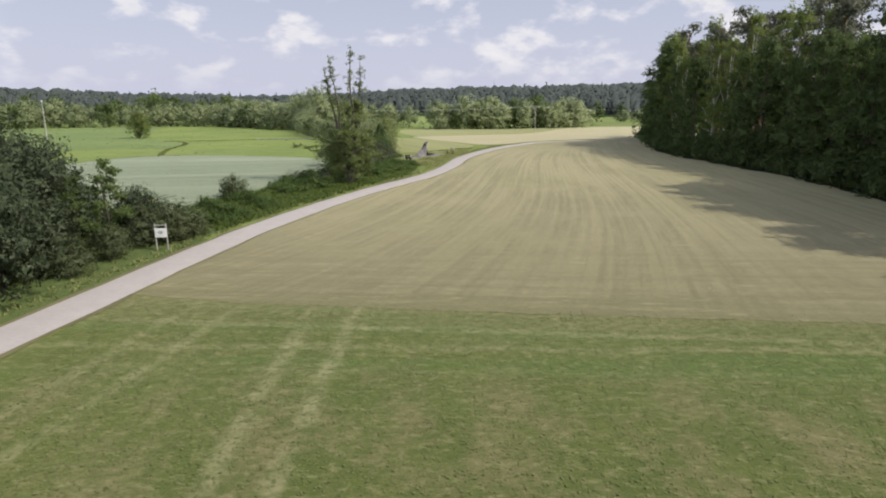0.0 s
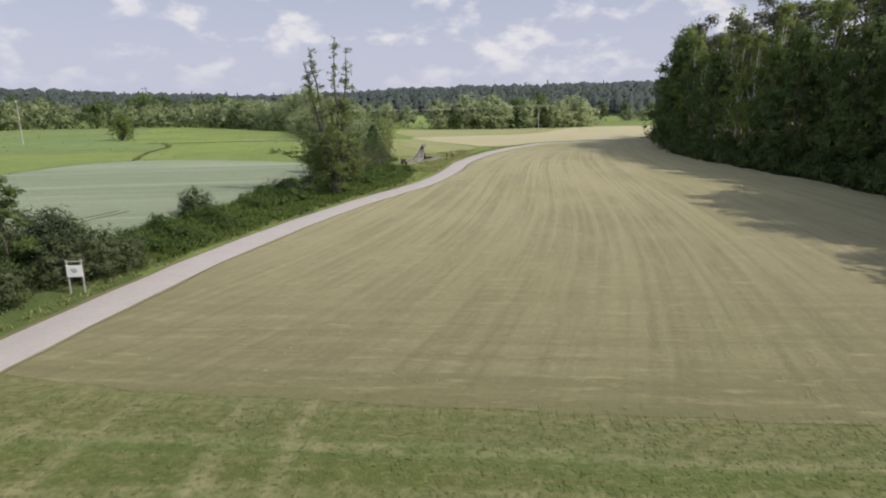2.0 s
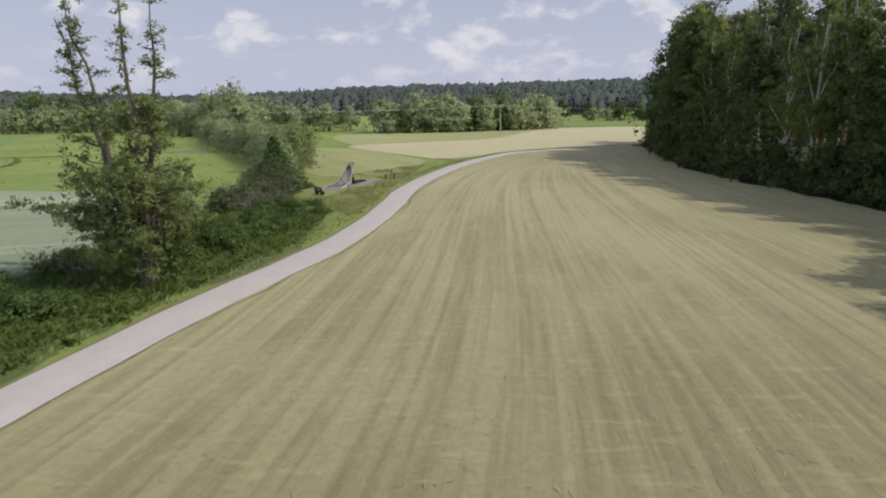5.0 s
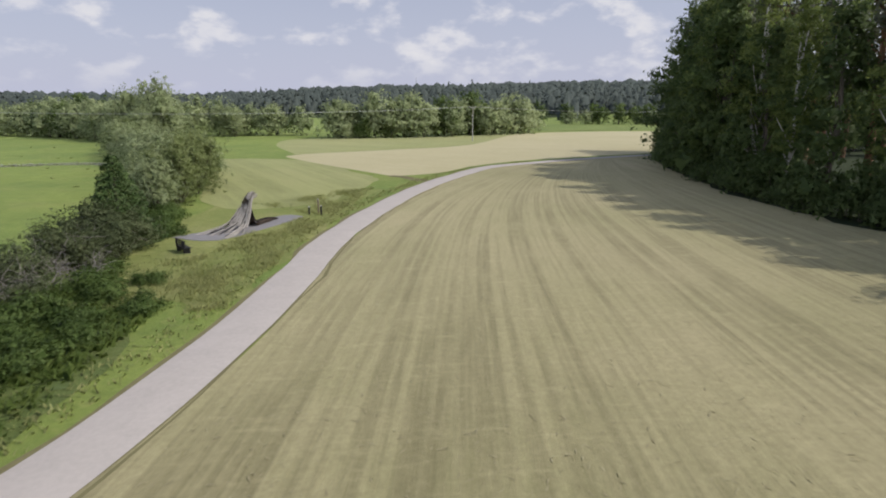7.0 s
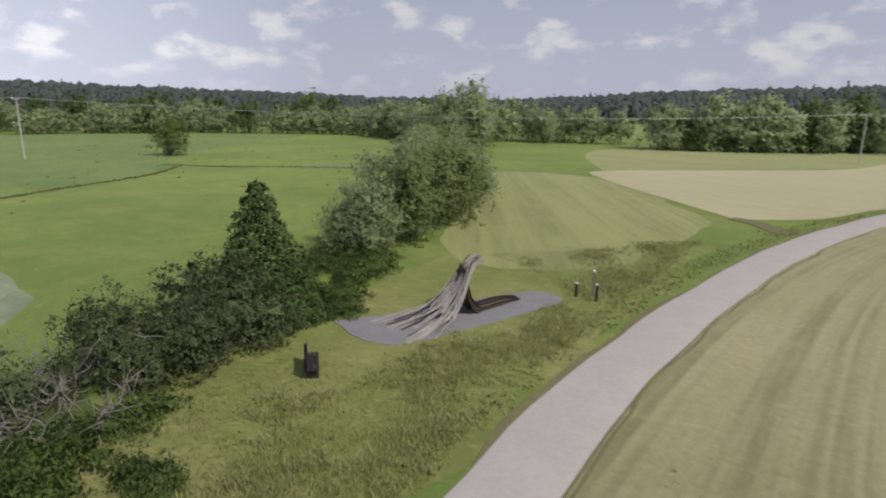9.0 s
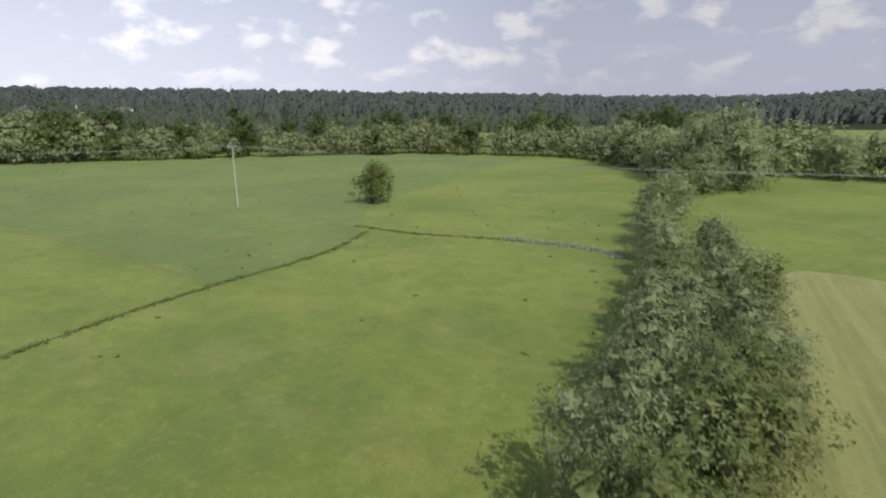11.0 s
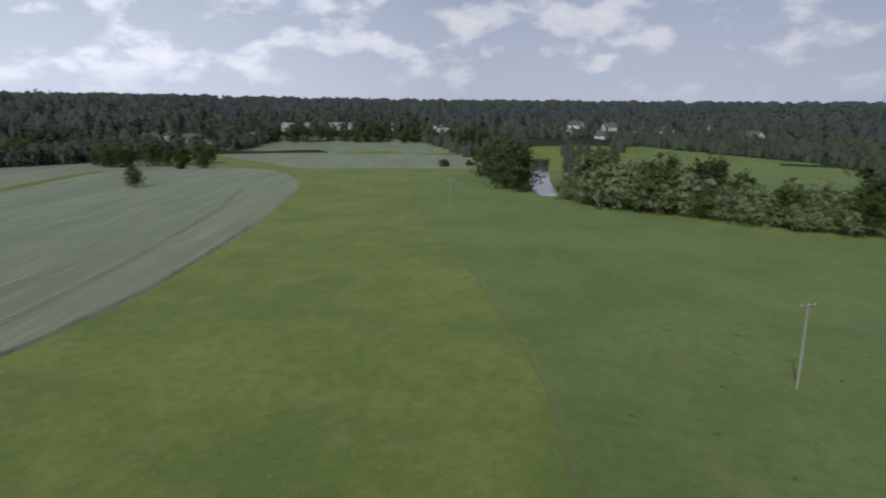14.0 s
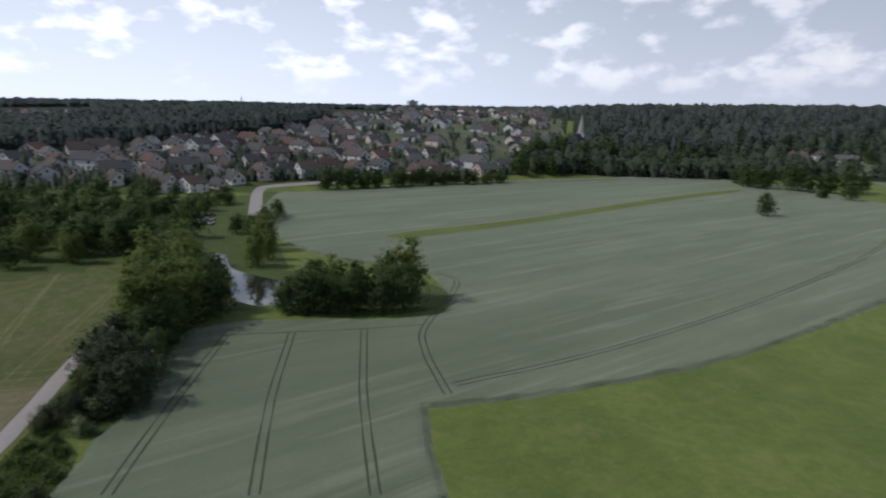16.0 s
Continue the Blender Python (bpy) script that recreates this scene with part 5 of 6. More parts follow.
# ---- far woods ----
def far_woods(name, label, count, seed, limits, height, mat, sprays=0, girth_to=0.30, dome=False, even=0.7):
    """Far conifers, one jagged spire each; limits: rows of bearing, nearest and farthest distance."""
    rng = np.random.default_rng(seed)
    rows = np.array(limits, float)
    b = rng.uniform(rows[0, 0], rows[-1, 0], count)
    near, far = np.interp(b, rows[:, 0], rows[:, 1]), np.interp(b, rows[:, 0], rows[:, 2])
    r = near + (far - near) * rng.uniform(0, 1, count) ** 1.7
    x, y = HUB[0] - np.sin(np.radians(b)) * r, HUB[1] + np.cos(np.radians(b)) * r
    z = heights(x, y)
    h = height * rng.uniform(even, 1.12, count)
    w = h * rng.uniform(0.16, girth_to, count) * (1 + r / 2200)
    sides = 6
    a = np.arange(sides)[None, :] * 2 * math.pi / sides + rng.uniform(0, 6.28, count)[:, None]
    rings = []
    for level, girth in ((0.0, 0.8), (0.40, 1.05), (0.80, 0.72)) if dome else ((0.0, 0.75), (0.34, 1.0), (0.68, 0.62)):
        g = w[:, None] * girth * (0.5 if sprays else 1.0) * rng.uniform(0.75, 1.3, (count, sides))
        rings.append(np.stack([x[:, None] + np.cos(a) * g, y[:, None] + np.sin(a) * g, z[:, None] + h[:, None] * (level + rng.uniform(-0.06, 0.06, (count, sides)))], -1))
    out = np.stack([np.cos(a), np.sin(a), np.full(a.shape, 2.6)], -1) / 2.79
    tip = np.stack([x + rng.normal(0, 0.4, count), y + rng.normal(0, 0.4, count), z + h], -1)[:, None]
    V = np.concatenate([*rings, tip], 1)
    per = 3 * sides + 1
    T = []
    for j in range(sides):
        k = (j + 1) % sides
        for base in (0, sides):
            T += [(base + j, base + k, base + sides + k), (base + j, base + sides + k, base + sides + j)]
        T.append((2 * sides + j, 2 * sides + k, 3 * sides))
    F = (np.arange(count)[:, None, None] * per + np.array(T)[None]).reshape(-1, 3)
    M = np.concatenate([out, out, out, np.tile((0.0, 0.0, 1.0), (count, 1, 1))], 1).reshape(-1, 3)
    if sprays:  # loose boughs that break the outline
        i = np.repeat(np.arange(count), sprays)
        lev, ang = rng.uniform(0.05, 1.0, len(i)), rng.uniform(0, 6.28, len(i))
        g = w[i] * (np.sqrt(np.clip(1.05 - (lev - 0.3) ** 2 * 2.0, 0.05, 1)) if dome else np.where(lev < 0.4, 1.0, 1.0 - (lev - 0.4) * 1.45)) * rng.uniform(0.6, 1.12, len(i))
        P = np.stack([x[i] + np.cos(ang) * g, y[i] + np.sin(ang) * g, z[i] + h[i] * lev], 1)
        N = np.stack([np.cos(ang), np.sin(ang), np.full(len(i), 2.2)], 1)
        v, f, n = leaf_tips(rng, P, N, 0.092 * height, 0.6)
        k = V.size // 3
        V, M = np.concatenate([V.reshape(-1, 3), v]), np.concatenate([M, n])
        F = np.concatenate([F, f + k])
    return tagged(new(name, mesh_from(name, V.reshape(-1, 3), F, [mat], normals=M)), label, "woods", "", "stuff")


# the far trees use the leaf and conifer colours with haze painted in
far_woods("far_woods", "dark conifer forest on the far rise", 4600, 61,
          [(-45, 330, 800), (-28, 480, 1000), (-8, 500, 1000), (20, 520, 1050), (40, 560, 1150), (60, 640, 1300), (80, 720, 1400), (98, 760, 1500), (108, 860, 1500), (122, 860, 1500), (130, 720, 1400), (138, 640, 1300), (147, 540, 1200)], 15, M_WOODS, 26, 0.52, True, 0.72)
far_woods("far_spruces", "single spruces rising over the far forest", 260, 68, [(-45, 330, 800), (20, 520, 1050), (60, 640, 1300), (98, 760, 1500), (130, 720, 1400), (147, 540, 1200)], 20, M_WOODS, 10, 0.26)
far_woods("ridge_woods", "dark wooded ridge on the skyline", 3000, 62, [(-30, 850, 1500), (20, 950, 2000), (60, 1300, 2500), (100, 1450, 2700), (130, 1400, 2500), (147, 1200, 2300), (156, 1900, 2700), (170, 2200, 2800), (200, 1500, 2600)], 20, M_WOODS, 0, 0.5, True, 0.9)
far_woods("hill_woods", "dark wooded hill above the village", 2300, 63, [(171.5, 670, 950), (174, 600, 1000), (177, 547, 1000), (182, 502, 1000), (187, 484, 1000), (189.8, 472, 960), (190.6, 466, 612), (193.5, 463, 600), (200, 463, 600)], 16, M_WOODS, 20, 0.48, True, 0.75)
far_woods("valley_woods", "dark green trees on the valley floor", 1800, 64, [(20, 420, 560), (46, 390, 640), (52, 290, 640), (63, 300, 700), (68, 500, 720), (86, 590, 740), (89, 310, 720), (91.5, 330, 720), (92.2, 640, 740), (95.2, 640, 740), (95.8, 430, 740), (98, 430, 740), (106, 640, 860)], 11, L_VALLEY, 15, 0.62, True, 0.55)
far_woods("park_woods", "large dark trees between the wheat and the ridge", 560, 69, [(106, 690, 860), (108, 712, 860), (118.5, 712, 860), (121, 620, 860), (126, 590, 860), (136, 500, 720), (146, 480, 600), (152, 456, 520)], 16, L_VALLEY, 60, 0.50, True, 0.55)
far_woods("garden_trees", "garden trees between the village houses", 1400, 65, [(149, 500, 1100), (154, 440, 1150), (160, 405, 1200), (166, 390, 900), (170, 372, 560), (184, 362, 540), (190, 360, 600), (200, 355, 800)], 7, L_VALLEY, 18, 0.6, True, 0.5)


# ---- the village ----
def house(seed, w, l, eaves, pitch, full=True):
    """A gabled house: walls, two roof slopes with overhang, a chimney, windows and a door."""
    top = tagged(new("house"), "white rendered village house with a tiled gable roof", "house", "houses of the village")
    ridge = eaves + math.tan(radians(pitch)) * w / 2
    bm = bmesh.new()
    pts = [(-w / 2, 0), (w / 2, 0), (w / 2, eaves), (0, ridge), (-w / 2, eaves)]
    a = [bm.verts.new((x, -l / 2, z - (4 if z == 0 else 0))) for x, z in pts]
    b = [bm.verts.new((x, l / 2, z - (4 if z == 0 else 0))) for x, z in pts]
    bm.faces.new(a), bm.faces.new(b[::-1])
    for i in range(5):
        bm.faces.new((a[i], b[i], b[(i + 1) % 5], a[(i + 1) % 5]))
    bmesh.ops.recalc_face_normals(bm, faces=bm.faces[:])
    part("wall", bm, M_WALL, top)
    o = 0.5
    drop = math.tan(radians(pitch)) * o
    for s in (-1, 1):
        bm = bmesh.new()
        q = [(0, ridge + 0.05), (s * (w / 2 + o), eaves - drop + 0.05), (s * (w / 2 + o), eaves - drop + 0.3), (0, ridge + 0.32)]
        f = [bm.verts.new((x, -l / 2 - o, z)) for x, z in q]
        g = [bm.verts.new((x, l / 2 + o, z)) for x, z in q]
        bm.faces.new(f), bm.faces.new(g[::-1])
        for i in range(4):
            bm.faces.new((f[i], g[i], g[(i + 1) % 4], f[(i + 1) % 4]))
        bmesh.ops.recalc_face_normals(bm, faces=bm.faces[:])
        part("roof", bm, M_ROOF, top)
    part("chimney", box(bmesh.new(), 0.6, 1.4, l * 0.2, l * 0.2 + 0.8, ridge - 1.2, ridge + 1.0), M_CONCRETE, top)
    win = bmesh.new()
    box(win, -0.6, 0.6, -0.08, 0.06, -0.75, 0.75)
    me = bpy.data.meshes.new("window")
    win.to_mesh(me)
    win.free()
    me.materials.append(M_GLASS)
    rows = [1.6] + ([4.2] if eaves > 4.5 else [])
    for z in rows:
        for side in (-1, 1):
            for k in (-0.28, 0.28) if full else (0.0,):
                ob = part_mesh("window", me, top)
                ob.matrix_basis = pose(k * w, side * l / 2, z)
                ob = part_mesh("window", me, top)
                ob.matrix_basis = pose(side * w / 2, k * l, z, 0, 0, 90)
    for side in (-1, 1) if full else ():
        ob = part_mesh("window", me, top)
        ob.matrix_basis = pose(0, side * l / 2, eaves + 0.9)
    part("door", box(bmesh.new(), -0.5, 0.5, -l / 2 - 0.06, -l / 2 + 0.05, 0, 2.05), M_BLACKWOOD, top)
    return stock(top)


homes = [house(1, 9, 12, 3.2, 42), house(2, 10, 13, 5.4, 38), house(3, 11, 16, 5.6, 35), house(4, 8, 10, 3.0, 45), house(5, 13, 11, 5.0, 30)]
plain_homes = [house(6, 9, 12, 3.2, 42, False), house(7, 10, 13, 4.2, 38, False), house(8, 11, 16, 4.4, 35, False), house(9, 8, 10, 3.0, 45, False), house(10, 12, 11, 4.0, 32, False)]
rng = np.random.default_rng(71)
stood = []


def try_house(bearing, r, k=None, turn=None, size=1.0):
    x, y = polar(bearing, r)
    if any((x - a) ** 2 + (y - b) ** 2 < 14.0 ** 2 for a, b in stood):
        return
    stood.append((x, y))
    place((homes if r < 470 else plain_homes)[int(rng.integers(5)) if k is None else k], x, y, (turn if turn is not None else rng.choice([40, 130, 55, 145, 28, 118])) + rng.normal(0, 6), size, None, ground_z(x, y) - 0.2)


for bearing, r, k, turn in ((177.5, 372, 1, 20), (173.2, 380, 2, 105), (168.9, 392, 1, 15), (166.6, 404, 4, 30), (160.8, 402, 2, 100), (158.6, 410, 0, 40), (163.2, 405, 3, 20), (156.4, 428, 2, 110), (180.4, 395, 3, 60), (184.0, 388, 2, 95),
                            (186.6, 400, 1, 30), (189.4, 380, 2, 100), (192.4, 385, 0, 20), (171.4, 402, 0, 100), (175.6, 405, 3, 10), (154.4, 450, 1, 80)):
    try_house(bearing, r, k, turn)
for _ in range(1500):
    b = rng.uniform(150.5, 199)
    near = np.interp(b, [150, 154, 160, 170, 180, 184, 190, 199], [560, 455, 412, 388, 356, 340, 362, 390])
    far = np.interp(b, [150, 160, 166, 171, 174, 177, 182, 187, 190, 199], [1250, 1400, 1000, 660, 590, 540, 492, 474, 456, 454])
    r = near + (far - near) * rng.uniform() ** 1.35
    if len(stood) < 240:
        try_house(b, r, None, None, rng.uniform(0.85, 1.12))
for _ in range(120):  # the upper quarter behind the wooded hill
    if len(stood) < 275:
        try_house(rng.uniform(190.8, 200), rng.uniform(625, 1000), None, None, rng.uniform(0.9, 1.15))
for _ in range(200):  # the far upper quarter of the town
    b, r = rng.uniform(150, 166), rng.uniform(1300, 1900)
    if len(stood) < 305:
        try_house(b, r, None, None, rng.uniform(1.3, 2.0))
for b, r, k in ((88.5, 640, 0), (92, 660, 1), (83, 700, 0), (76, 650, 2), (70, 700, 0), (104, 700, 1), (126.5, 640, 2), (128.2, 655, 4), (129.8, 640, 1), (139.6, 520, 0), (46, 720, 1), (41, 760, 0), (60, 800, 2), (33, 780, 1), (146, 560, 2),
                (88, 720, 1), (91, 740, 2), (94, 700, 0), (97, 690, 3), (85, 680, 4), (80, 720, 1), (66, 760, 0), (52, 780, 2), (29, 800, 3), (112, 900, 1)):
    try_house(b, r, k, None, 1.1)

def church():
    top = tagged(new("church"), "white village church with a pointed grey spire", "church")
    part("nave", box(bmesh.new(), 3, 21, -5, 5, -4, 9), M_FRAME, top)
    bm = bmesh.new()
    f = [bm.verts.new((3, y, z)) for y, z in ((-5.5, 9), (5.5, 9), (0, 16))]
    g = [bm.verts.new((21.4, y, z)) for y, z in ((-5.5, 9), (5.5, 9), (0, 16))]
    bm.faces.new(f), bm.faces.new(g[::-1])
    for i in range(3):
        bm.faces.new((f[i], g[i], g[(i + 1) % 3], f[(i + 1) % 3]))
    bmesh.ops.recalc_face_normals(bm, faces=bm.faces[:])
    part("roof", bm, M_ROOF, top)
    part("tower", box(bmesh.new(), -3, 3, -3, 3, -4, 16), M_FRAME, top)
    bm = bmesh.new()
    bmesh.ops.create_cone(bm, cap_ends=True, segments=8, radius1=3.6, radius2=0.12, depth=17, matrix=Matrix.Translation((0, 0, 24.5)))
    part("spire", bm, plain_material("weathered_shingles", (0.50, 0.48, 0.46), 0.7, 2.0, 0.3), top)
    for a in range(4):
        ob = part("window", box(bmesh.new(), -0.6, 0.6, -3.06, -2.94, 10.5, 13.5), M_GLASS, top)
        ob.matrix_basis = pose(0, 0, 0, 0, 0, 90 * a)
    return top


settle(church(), *polar(147.7, 560), 40)


def tower_block(w, d, h, label):
    top = tagged(new("tower_block"), label, "building", "tower blocks on the skyline")
    part("wall", box(bmesh.new(), -w / 2, w / 2, -d / 2, d / 2, -5, h), M_PANEL, top)
    part("roof_plant", box(bmesh.new(), -w / 6, w / 6, -d / 4, d / 4, h, h + 4), M_PANEL, top)
    bm = bmesh.new()
    box(bm, -0.9, 0.9, -0.1, 0.1, -0.9, 0.9)
    me = bpy.data.meshes.new("window")
    bm.to_mesh(me)
    bm.free()
    me.materials.append(M_GLASS)
    for i in range(int(w / 5)):
        for k in range(int(h / 4)):
            ob = part_mesh("window", me, top)
            ob.matrix_basis = pose(-w / 2 + 2.5 + i * 5, d / 2 + 0.05, 2 + k * 4)
    return top


settle(tower_block(36, 16, 34, "pale grey tower block on the far skyline"), *polar(163.6, 2150), 15)
settle(tower_block(28, 16, 22, "lower pale tower block on the far skyline"), *polar(162.6, 2200), 15)


def hall(l, w, h, label):
    top = tagged(new("hall"), label, "building", "industrial halls beyond the wheat")
    part("wall", box(bmesh.new(), -l / 2, l / 2, -w / 2, w / 2, -3, h), M_FRAME, top)
    part("roof", box(bmesh.new(), -l / 2 - 0.5, l / 2 + 0.5, -w / 2 - 0.5, w / 2 + 0.5, h, h + 0.6), M_SHEET, top)
    for i in range(int(l / 9)):
        part("gate", box(bmesh.new(), -l / 2 + 3 + i * 9, -l / 2 + 7 + i * 9, w / 2, w / 2 + 0.1, 0, 3.6), M_STEEL, top)
    return top


settle(hall(96, 26, 8, "long white industrial hall with a flat metal roof"), *polar(115.4, 745), 122)
settle(hall(34, 20, 7, "white industrial hall with a flat metal roof"), *polar(107.6, 735), 15)
settle(hall(28, 20, 6, "low white hall among the trees"), *polar(103.8, 690), 15)
settle(hall(24, 14, 5, "low white hall among the trees"), *polar(44, 560), 60)


def car(seed):
    top = tagged(new("car"), "parked car seen from afar", "car", "parked cars by the pond")
    bm = box(bmesh.new(), -2.1, 2.1, -0.86, 0.86, 0.35, 0.95, 0.12)
    part("body", bm, M_CAR, top)
    bm = box(bmesh.new(), -1.3, 1.2, -0.75, 0.75, 0.95, 1.45, 0.22)
    part("cabin", bm, M_GLASS, top)
    for x in (-1.3, 1.3):
        for y in (-0.82, 0.82):
            bm = bmesh.new()
            bmesh.ops.create_cone(bm, cap_ends=True, segments=12, radius1=0.33, radius2=0.33, depth=0.22, matrix=pose(x, y, 0.33, 90))
            part("wheel", bm, M_TYRE, top)
    return stock(top)


auto = car(1)
sheet("car_park", [(-18, -110), (-38, -110), (-43, -140), (-22, -148)], 0.05, M_PAD, "grey gravel car park by the pond", "pavement")
for i in range(21):
    place(auto, -21.5 - (i % 7) * 2.7, -116 - (i // 7) * 10, 80 + rng.normal(0, 4), 1.0)

# ---- things beside the road ----


def info_sign():
    top = tagged(new("info_sign"), "white information panel on two grey posts", "sign")
    for s in (-0.38, 0.38):
        part("post", box(bmesh.new(), s - 0.04, s + 0.04, -0.04, 0.04, -0.1, 2.0, 0.01), M_POLE, top)
    panel = part("panel", box(bmesh.new(), -0.42, 0.42, -0.075, -0.042, 0.98, 1.66, 0.008), M_PANEL, top, "white printed panel")
    for z0, x0, x1 in ((1.42, -0.16, 0.12), (1.33, -0.20, 0.18), (1.25, -0.10, 0.10)):
        part("print", box(bmesh.new(), x0, x1, -0.081, -0.0755, z0, z0 + 0.035), M_INK, panel)
    part("crossbar", box(bmesh.new(), -0.46, 0.46, -0.03, 0.03, 1.84, 1.91, 0.01), M_POLE, top)
    return top


settle(info_sign(), -19.8, 37.3, 12)


def bench():
    top = tagged(new("bench"), "dark stained wooden bench with a backrest on the grass", "bench")
    for y in (-0.62, 0.62):
        part("leg", box(bmesh.new(), -0.25, 0.22, y - 0.05, y + 0.05, -0.05, 0.42, 0.01), M_BLACKWOOD, top)
        bm = box(bmesh.new(), -0.32, -0.22, y - 0.04, y + 0.04, 0.30, 0.95, 0.01)
        part("back_post", bm, M_BLACKWOOD, top)
    for x in (-0.17, 0.0, 0.17):
        part("seat_slat", box(bmesh.new(), x - 0.075, x + 0.075, -0.9, 0.9, 0.42, 0.47, 0.008), M_BLACKWOOD, top)
    for z in (0.58, 0.76, 0.92):
        part("back_slat", box(bmesh.new(), -0.22, -0.18, -0.9, 0.9, z - 0.06, z + 0.06, 0.008), M_BLACKWOOD, top)
    return top


settle(bench(), -9.7, 112.4, 39)
sheet("gravel_pad", [(-12.2, 117.6), (-10.4, 116.4), (-8.4, 115.9), (-6.0, 119.6), (-3.2, 125.0), (-3.5, 126.3), (-5.2, 126.8), (-8.4, 122.2)], 0.05, M_PAD, "grey gravel pad under the branch sculpture", "pavement", 0.05, 0, 0.13)


def sculpture():
    """Bundled branches that sweep up into a breaking wave."""
    rng = np.random.default_rng(9)
    top = tagged(new("branch_sculpture"), "wave-shaped sculpture of bundled silvery branches on gravel", "sculpture")
    for i in range(100):
        spread = rng.uniform(-1, 1)
        start = np.array([-2.9 - rng.uniform(0, 1.8), spread * 1.9 - 0.3, 0.06])
        foot = np.array([-1.5, spread * 1.25, 0.30 + rng.uniform(0, 0.15)])
        waist = np.array([-0.5, spread * 0.75, 1.35 + rng.uniform(-0.2, 0.2)])
        peak = np.array([0.35 + rng.normal(0, 0.1), spread * 0.30, 2.75 + rng.uniform(-0.25, 0.18)])
        lip = peak + (0.35 + rng.uniform(0, 0.35), rng.normal(0, 0.1), 0.12 + rng.normal(0, 0.06))
        pts = [foot, waist, peak, lip] if i % 3 else [start, foot, waist, peak, lip]
        line = np.array(pts)
        fine = np.concatenate([np.linspace(a, b, 4, endpoint=False) for a, b in zip(line, line[1:])] + [line[-1:]])
        for _ in range(2):
            fine[1:-1] = (fine[:-2] + 2 * fine[1:-1] + fine[2:]) / 4
        fine[1:] += rng.normal(0, 0.02, (len(fine) - 1, 3))
        v, f = tube(fine, np.linspace(0.030, 0.013, len(fine)), 5)
        # every fifth branch is near black
        part_mesh("branch", mesh_from("branch", v, f, [M_STICK if i % 5 else M_DARKSTICK], None, True), top)
    # the hollow back of the wave and the dark low tail
    n, m = 16, 7
    V, F = [], []
    for i in range(n):
        s = i / (n - 1)
        x = -0.15 + 4.0 * s
        crest = 2.5 * math.exp(-s * 9.5) + 0.20 * math.sin(math.pi * min(1, max(0, (s - 0.25) / 0.75))) + 0.10
        for j in range(m):
            u = j / (m - 1) * 2 - 1
            V.append((x, u * (0.62 - 0.25 * s) + 0.25 * s, 0.04 + crest * (1 - 0.55 * u * u)))
    F = [(i * m + j, (i + 1) * m + j, (i + 1) * m + j + 1, i * m + j + 1) for i in range(n - 1) for j in range(m - 1)]
    k = len(V)
    V += [(x, y, max(0.0, z - 0.18)) for x, y, z in V]
    F += [(a + k, d + k, c + k, b + k) for a, b, c, d in F]
    part_mesh("wicker_tail", mesh_from("wicker_tail", V, F, [M_CANE], None, True), top, "low dark wickerwork tail")
    for u in (-0.85, -0.4, 0.1, 0.55, 0.85):
        line = [(V[i * m][0], u * (0.64 - 0.25 * i / n) + 0.25 * i / n, V[i * m + 3][2] * (1 - 0.5 * u * u) + 0.05) for i in range(n)]
        v, f = tube(line, [0.05] * n, 5)
        part_mesh("rod", mesh_from("rod", v, f, [M_DARKSTICK], None, True), top, "near-black bent rod")
    return top


settle(sculpture(), -7.2, 121.4, 62)


def post(h, mat, label):
    top = tagged(new("wooden_post"), label, "post", "posts beside the road")
    part("shaft", box(bmesh.new(), -0.07, 0.07, -0.07, 0.07, -0.2, h, 0.015), mat, top)
    bm = bmesh.new()
    bmesh.ops.create_cone(bm, cap_ends=True, segments=4, radius1=0.10, radius2=0.01, depth=0.09, matrix=Matrix.Translation((0, 0, h + 0.045)) @ pose(0, 0, 0, 0, 0, 45))
    part("cap", bm, M_PANEL, top, "pale cap")
    return top


settle(post(1.45, M_WOOD, "weathered wooden post with a pale cap in tall grass"), -1.9, 127.6, 10)
settle(post(0.95, M_BLACKWOOD, "short dark wooden post in tall grass"), -1.5, 126.6, 25)
settle(post(0.8, M_BLACKWOOD, "short dark wooden stake in tall grass"), -2.7, 126.9, 40)


def power_pole(h, turn):
    top = tagged(new("power_pole"), "grey power pole with a crossarm and insulators", "pole", "poles of the power line")
    bm = bmesh.new()
    bmesh.ops.create_cone(bm, cap_ends=True, segments=10, radius1=0.17, radius2=0.11, depth=h + 1, matrix=Matrix.Translation((0, 0, (h - 1) / 2)))
    part("shaft", bm, M_POLE, top)
    arm = part("crossarm", box(bmesh.new(), -1.15, 1.15, -0.06, 0.06, h - 0.25, h - 0.1, 0.01), M_STEEL, top)
    for s in (-1.05, 0.0, 1.05):
        bm = bmesh.new()
        bmesh.ops.create_cone(bm, cap_ends=True, segments=8, radius1=0.09, radius2=0.05, depth=0.24, matrix=Matrix.Translation((s, 0, h + 0.03)))
        part("insulator", bm, M_FRAME, arm)
    return top


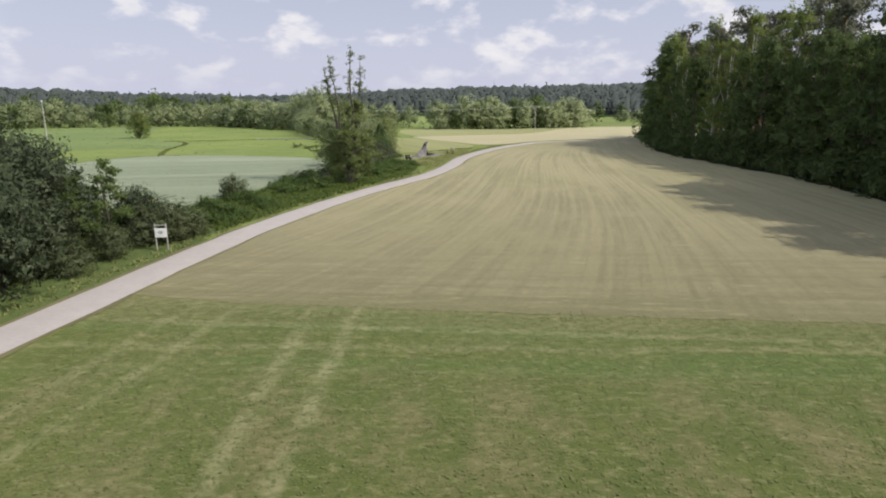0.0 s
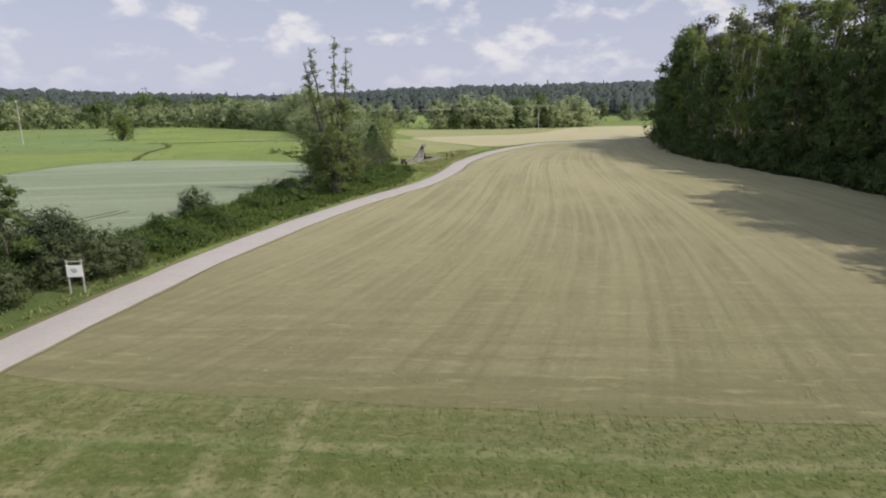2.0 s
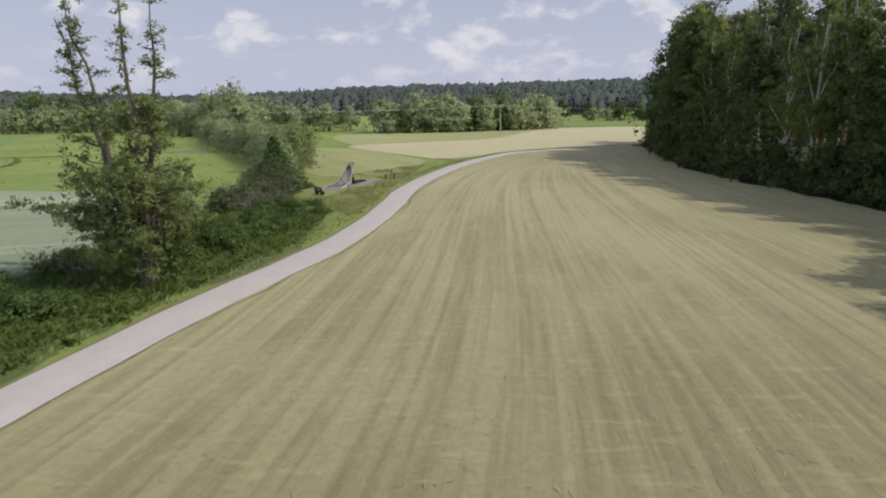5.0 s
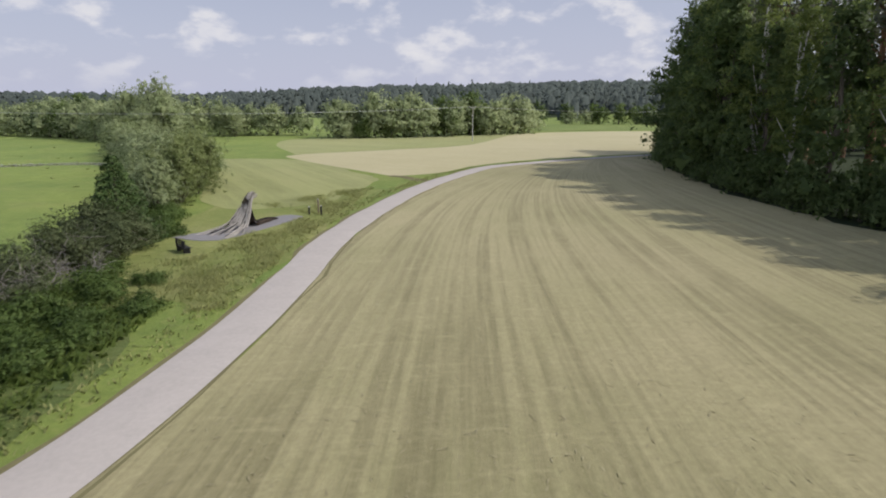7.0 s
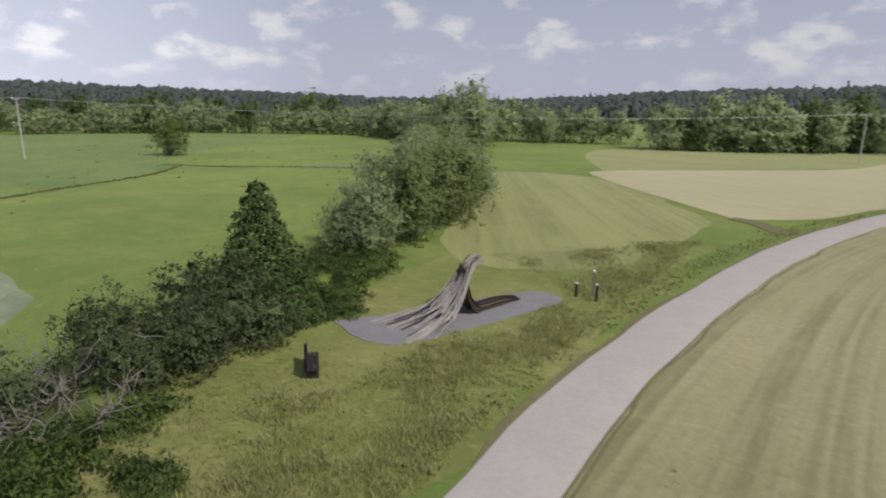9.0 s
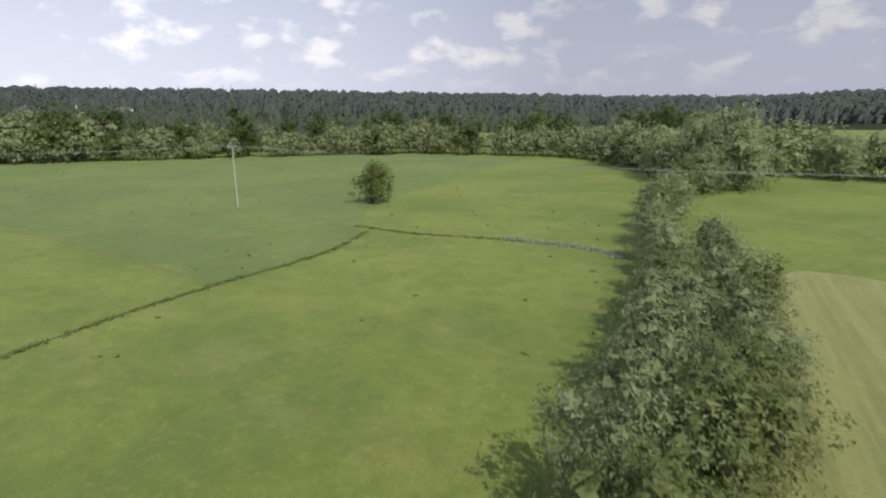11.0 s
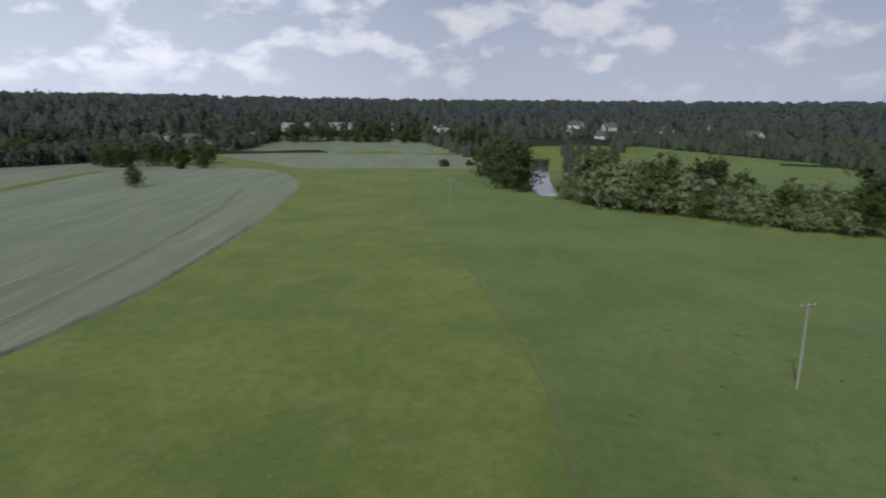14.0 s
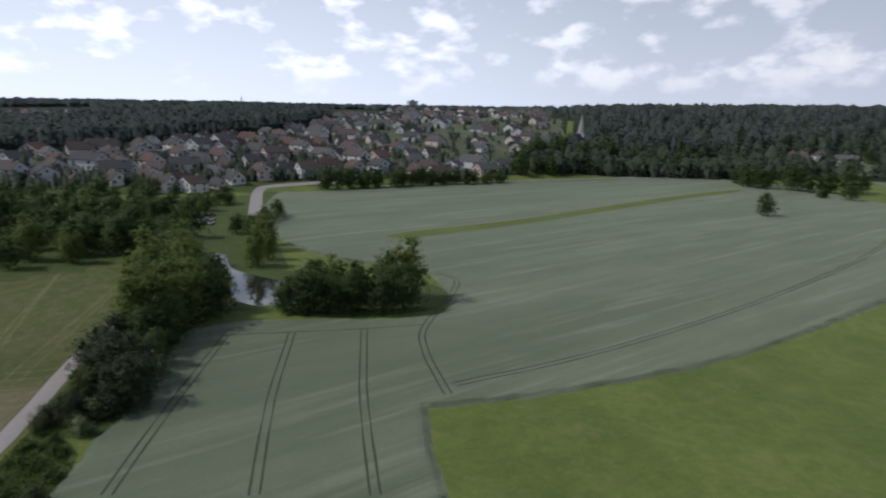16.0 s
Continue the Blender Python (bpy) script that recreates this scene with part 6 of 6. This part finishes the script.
POLES = [(-262, 84, 11.0), (-120.3, 164.0, 11.6), (28.2, 246.0, 9.8), (176, 327, 10.0)]
for x, y, h in POLES:
    settle(power_pole(h, 0), x, y, 118.6)
for (x0, y0, h0), (x1, y1, h1) in zip(POLES, POLES[1:]):
    for s in (-1.05, 0.0, 1.05):
        ox, oy = math.cos(radians(118.6)) * s, math.sin(radians(118.6)) * s
        z0, z1 = ground_z(x0, y0) + h0 + 0.15, ground_z(x1, y1) + h1 + 0.15
        t = np.linspace(0, 1, 24)
        line = np.stack([x0 + ox + (x1 - x0) * t, y0 + oy + (y1 - y0) * t, z0 + (z1 - z0) * t - 2.2 * 4 * t * (1 - t)], 1)
        v, f = tube(line, [0.018] * 24, 4)
        tagged(new("power_line", mesh_from("power_line", v, f, [M_WIRE], None, True)), "thin slack overhead wire between the poles", "cable", "overhead wires")


def mast(h, label):
    top = tagged(new("radio_mast"), label, "mast", "masts on the skyline")
    bm = bmesh.new()
    bmesh.ops.create_cone(bm, cap_ends=True, segments=6, radius1=1.3, radius2=0.5, depth=h, matrix=Matrix.Translation((0, 0, h / 2)))
    part("shaft", bm, M_STEEL, top)
    part("platform", box(bmesh.new(), -1.6, 1.6, -1.6, 1.6, h * 0.82, h * 0.84), M_STEEL, top)
    return top


settle(mast(66, "slender radio mast above the far forest"), 68, 2000)
settle(mast(27, "slender radio mast on the wooded ridge"), *polar(179.0, 1000))
for _b in (67.0, 67.7):
    settle(mast(44, "pale twin mast above the far forest"), *polar(_b, 1900))

# ---- grasses ----
rng = np.random.default_rng(91)


def scatter(n, line, offset, spread, z=0.0, keep=None):
    L = smooth_line(line, 0.5)
    T = np.gradient(L, axis=0)
    T /= np.linalg.norm(T, axis=1)[:, None]
    i = rng.integers(0, len(L), n)
    o = offset + rng.normal(0, spread, n)
    P = np.stack([L[i, 0] + T[i, 1] * o, L[i, 1] - T[i, 0] * o, np.full(n, z)], 1)
    return P if keep is None else P[keep(P)]


def spread(n, poly, z=0.0):
    P = np.asarray(poly, float)
    x, y = rng.uniform(P[:, 0].min(), P[:, 0].max(), 4 * n), rng.uniform(P[:, 1].min(), P[:, 1].max(), 4 * n)
    ok = inside(P, x, y)
    return np.stack([x[ok], y[ok], np.full(ok.sum(), z)], 1)[:n]


ROAD_PTS = [tuple(p) for p in ROAD[::4]]
off_road = lambda P: np.abs(P[:, 0] - road_x(P[:, 1])) > 2.0
tufts("verge_grass", scatter(1500, [(-21.2, 0), (-18.4, 20), (-16.9, 35), (-15.3, 47), (-12.4, 60), (-9, 72), (-6.1, 80.5), (-3.9, 87), (-1.5, 97), (0.6, 115), (2.7, 125), (7, 140), (15.6, 160), (32, 178)], -2.7, 0.6, 0, off_road), 0.2, L_DRYGRASS, "uncut grass along the gravel road", 4, 1, 0.035, 1.1)
tufts("bank_grass", spread(5500, [(-18.5, 44), (-26, 52), (-26, 70), (-22, 92), (-18, 106), (-6.5, 99), (-7, 86), (-11, 74), (-15.4, 58)]), 0.42, L_BANKGRASS, "lush green grass and nettles on the creek bank", 4, 2, 0.07, 1.2)
tufts("ditch_reeds", np.concatenate([scatter(550, [(-58, 108), (-64, 121), (-68, 130), (-71.4, 140), (-74, 151), (-76.6, 158.5), (-83, 168)], 0, 0.30), scatter(500, [(-88, 169.5), (-76, 172.6), (-62, 179.8), (-52, 182.5), (-46, 181.5)], 0, 0.35)]), 0.24, L_GRASS, "green reeds lining the meadow ditch", 3, 4, 0.05, 1.4)
tufts("white_umbels", scatter(260, [(-64, 179), (-56, 181.6), (-50, 182.3), (-47, 181)], 0.2, 0.5), 0.45, L_BLOOM, "white flowering umbels along the ditch", 4, 5, 0.05, 1.2)
tufts("wheat_edge", scatter(3600, [(-57, 115.2), (-64.4, 110.5), (-67.4, 98), (-67.8, 74), (-72.4, 51.6), (-74.6, 50.8), (-88, 52), (-115, 51.5), (-147, 46.5), (-205, 31)], 0.0, 0.42), 0.52, L_EARS, "loose outer stalks along the edge of the wheat", 5, 19, 0.03, 0.8)
tufts("meadow_tussocks", spread(150, [(-30, 138), (-62, 124), (-68, 140), (-100, 140), (-230, 110), (-240, 190), (-180, 270), (-80, 235), (-45, 180)]), 0.20, L_GRASS, "scattered tussocks in the meadow", 12, 7, 0.06, 1.4)
_rough = spread(9000, [(-3.2, 99), (-13, 100), (-13.5, 112), (-10, 116), (-5, 121), (-2.4, 127), (-9, 133), (-2, 143), (2.8, 146), (0.4, 130), (-2.0, 115)])
_patch = np.sin(_rough[:, 0] * 1.1 + 0.5 * _rough[:, 1]) + np.sin(_rough[:, 1] * 0.62 - 0.8 * _rough[:, 0] + 1) + 0.35 * (5 - np.abs(_rough[:, 0] - road_x(_rough[:, 1]) + 5)) - 0.9
_rough = _rough[(_patch + rng.normal(0, 0.9, len(_rough)) > 0.5) & (np.hypot(_rough[:, 0] + 9.7, _rough[:, 1] - 112.4) > 2.2)]
tufts("rough_grass", _rough, 0.30, L_DRYGRASS, "tall half-dry grass with seed heads beside the road", 9, 17, 0.012, 1.3)
litter("turf", spread(15000, [(-14, 7), (-15.5, 25), (28, 24), (26, 7)]), 0.06, 0.5, L_TURF, "short blades and clippings over the grassland", 11, 0.06)
litter("edge_grass", scatter(2600, [(-15, 25.2), (52, 23.6)], 0, 0.4), 0.06, 0.25, L_SOFT, "ragged turf along the edge of the cut", 14, 0.25)
_hay = spread(13000, [(-14, 27), (36, 25), (40, 80), (36, 112), (3.5, 112), (-2, 85)])
litter("straw", _hay[_hay[:, 0] > road_x(_hay[:, 1]) + 1.8], 0.15, 0.13, L_STRAW, "loose dry stalks left on the mown meadow", 12, 0.15)
litter("soft_grass", np.concatenate([spread(7000, [(-3.4, 99), (-13, 105), (-12, 113), (-8, 114), (-3, 122), (-1.4, 128), (-11, 134), (2.6, 145), (0.4, 130), (-2.0, 115)]), scatter(5000, [(-21.2, 0), (-18.4, 20), (-15.3, 47), (-9, 72), (-3.9, 87), (0.6, 115), (7, 140), (22, 171)], -2.9, 0.6, 0, off_road)]), 0.13, 0.16, L_SOFT, "soft half-dry grass beside the road", 13, 0.22)

# the patterns themselves go once all copies stand
for pattern in STORE:
    for ob in (*pattern.children_recursive, pattern):
        bpy.data.objects.remove(ob)
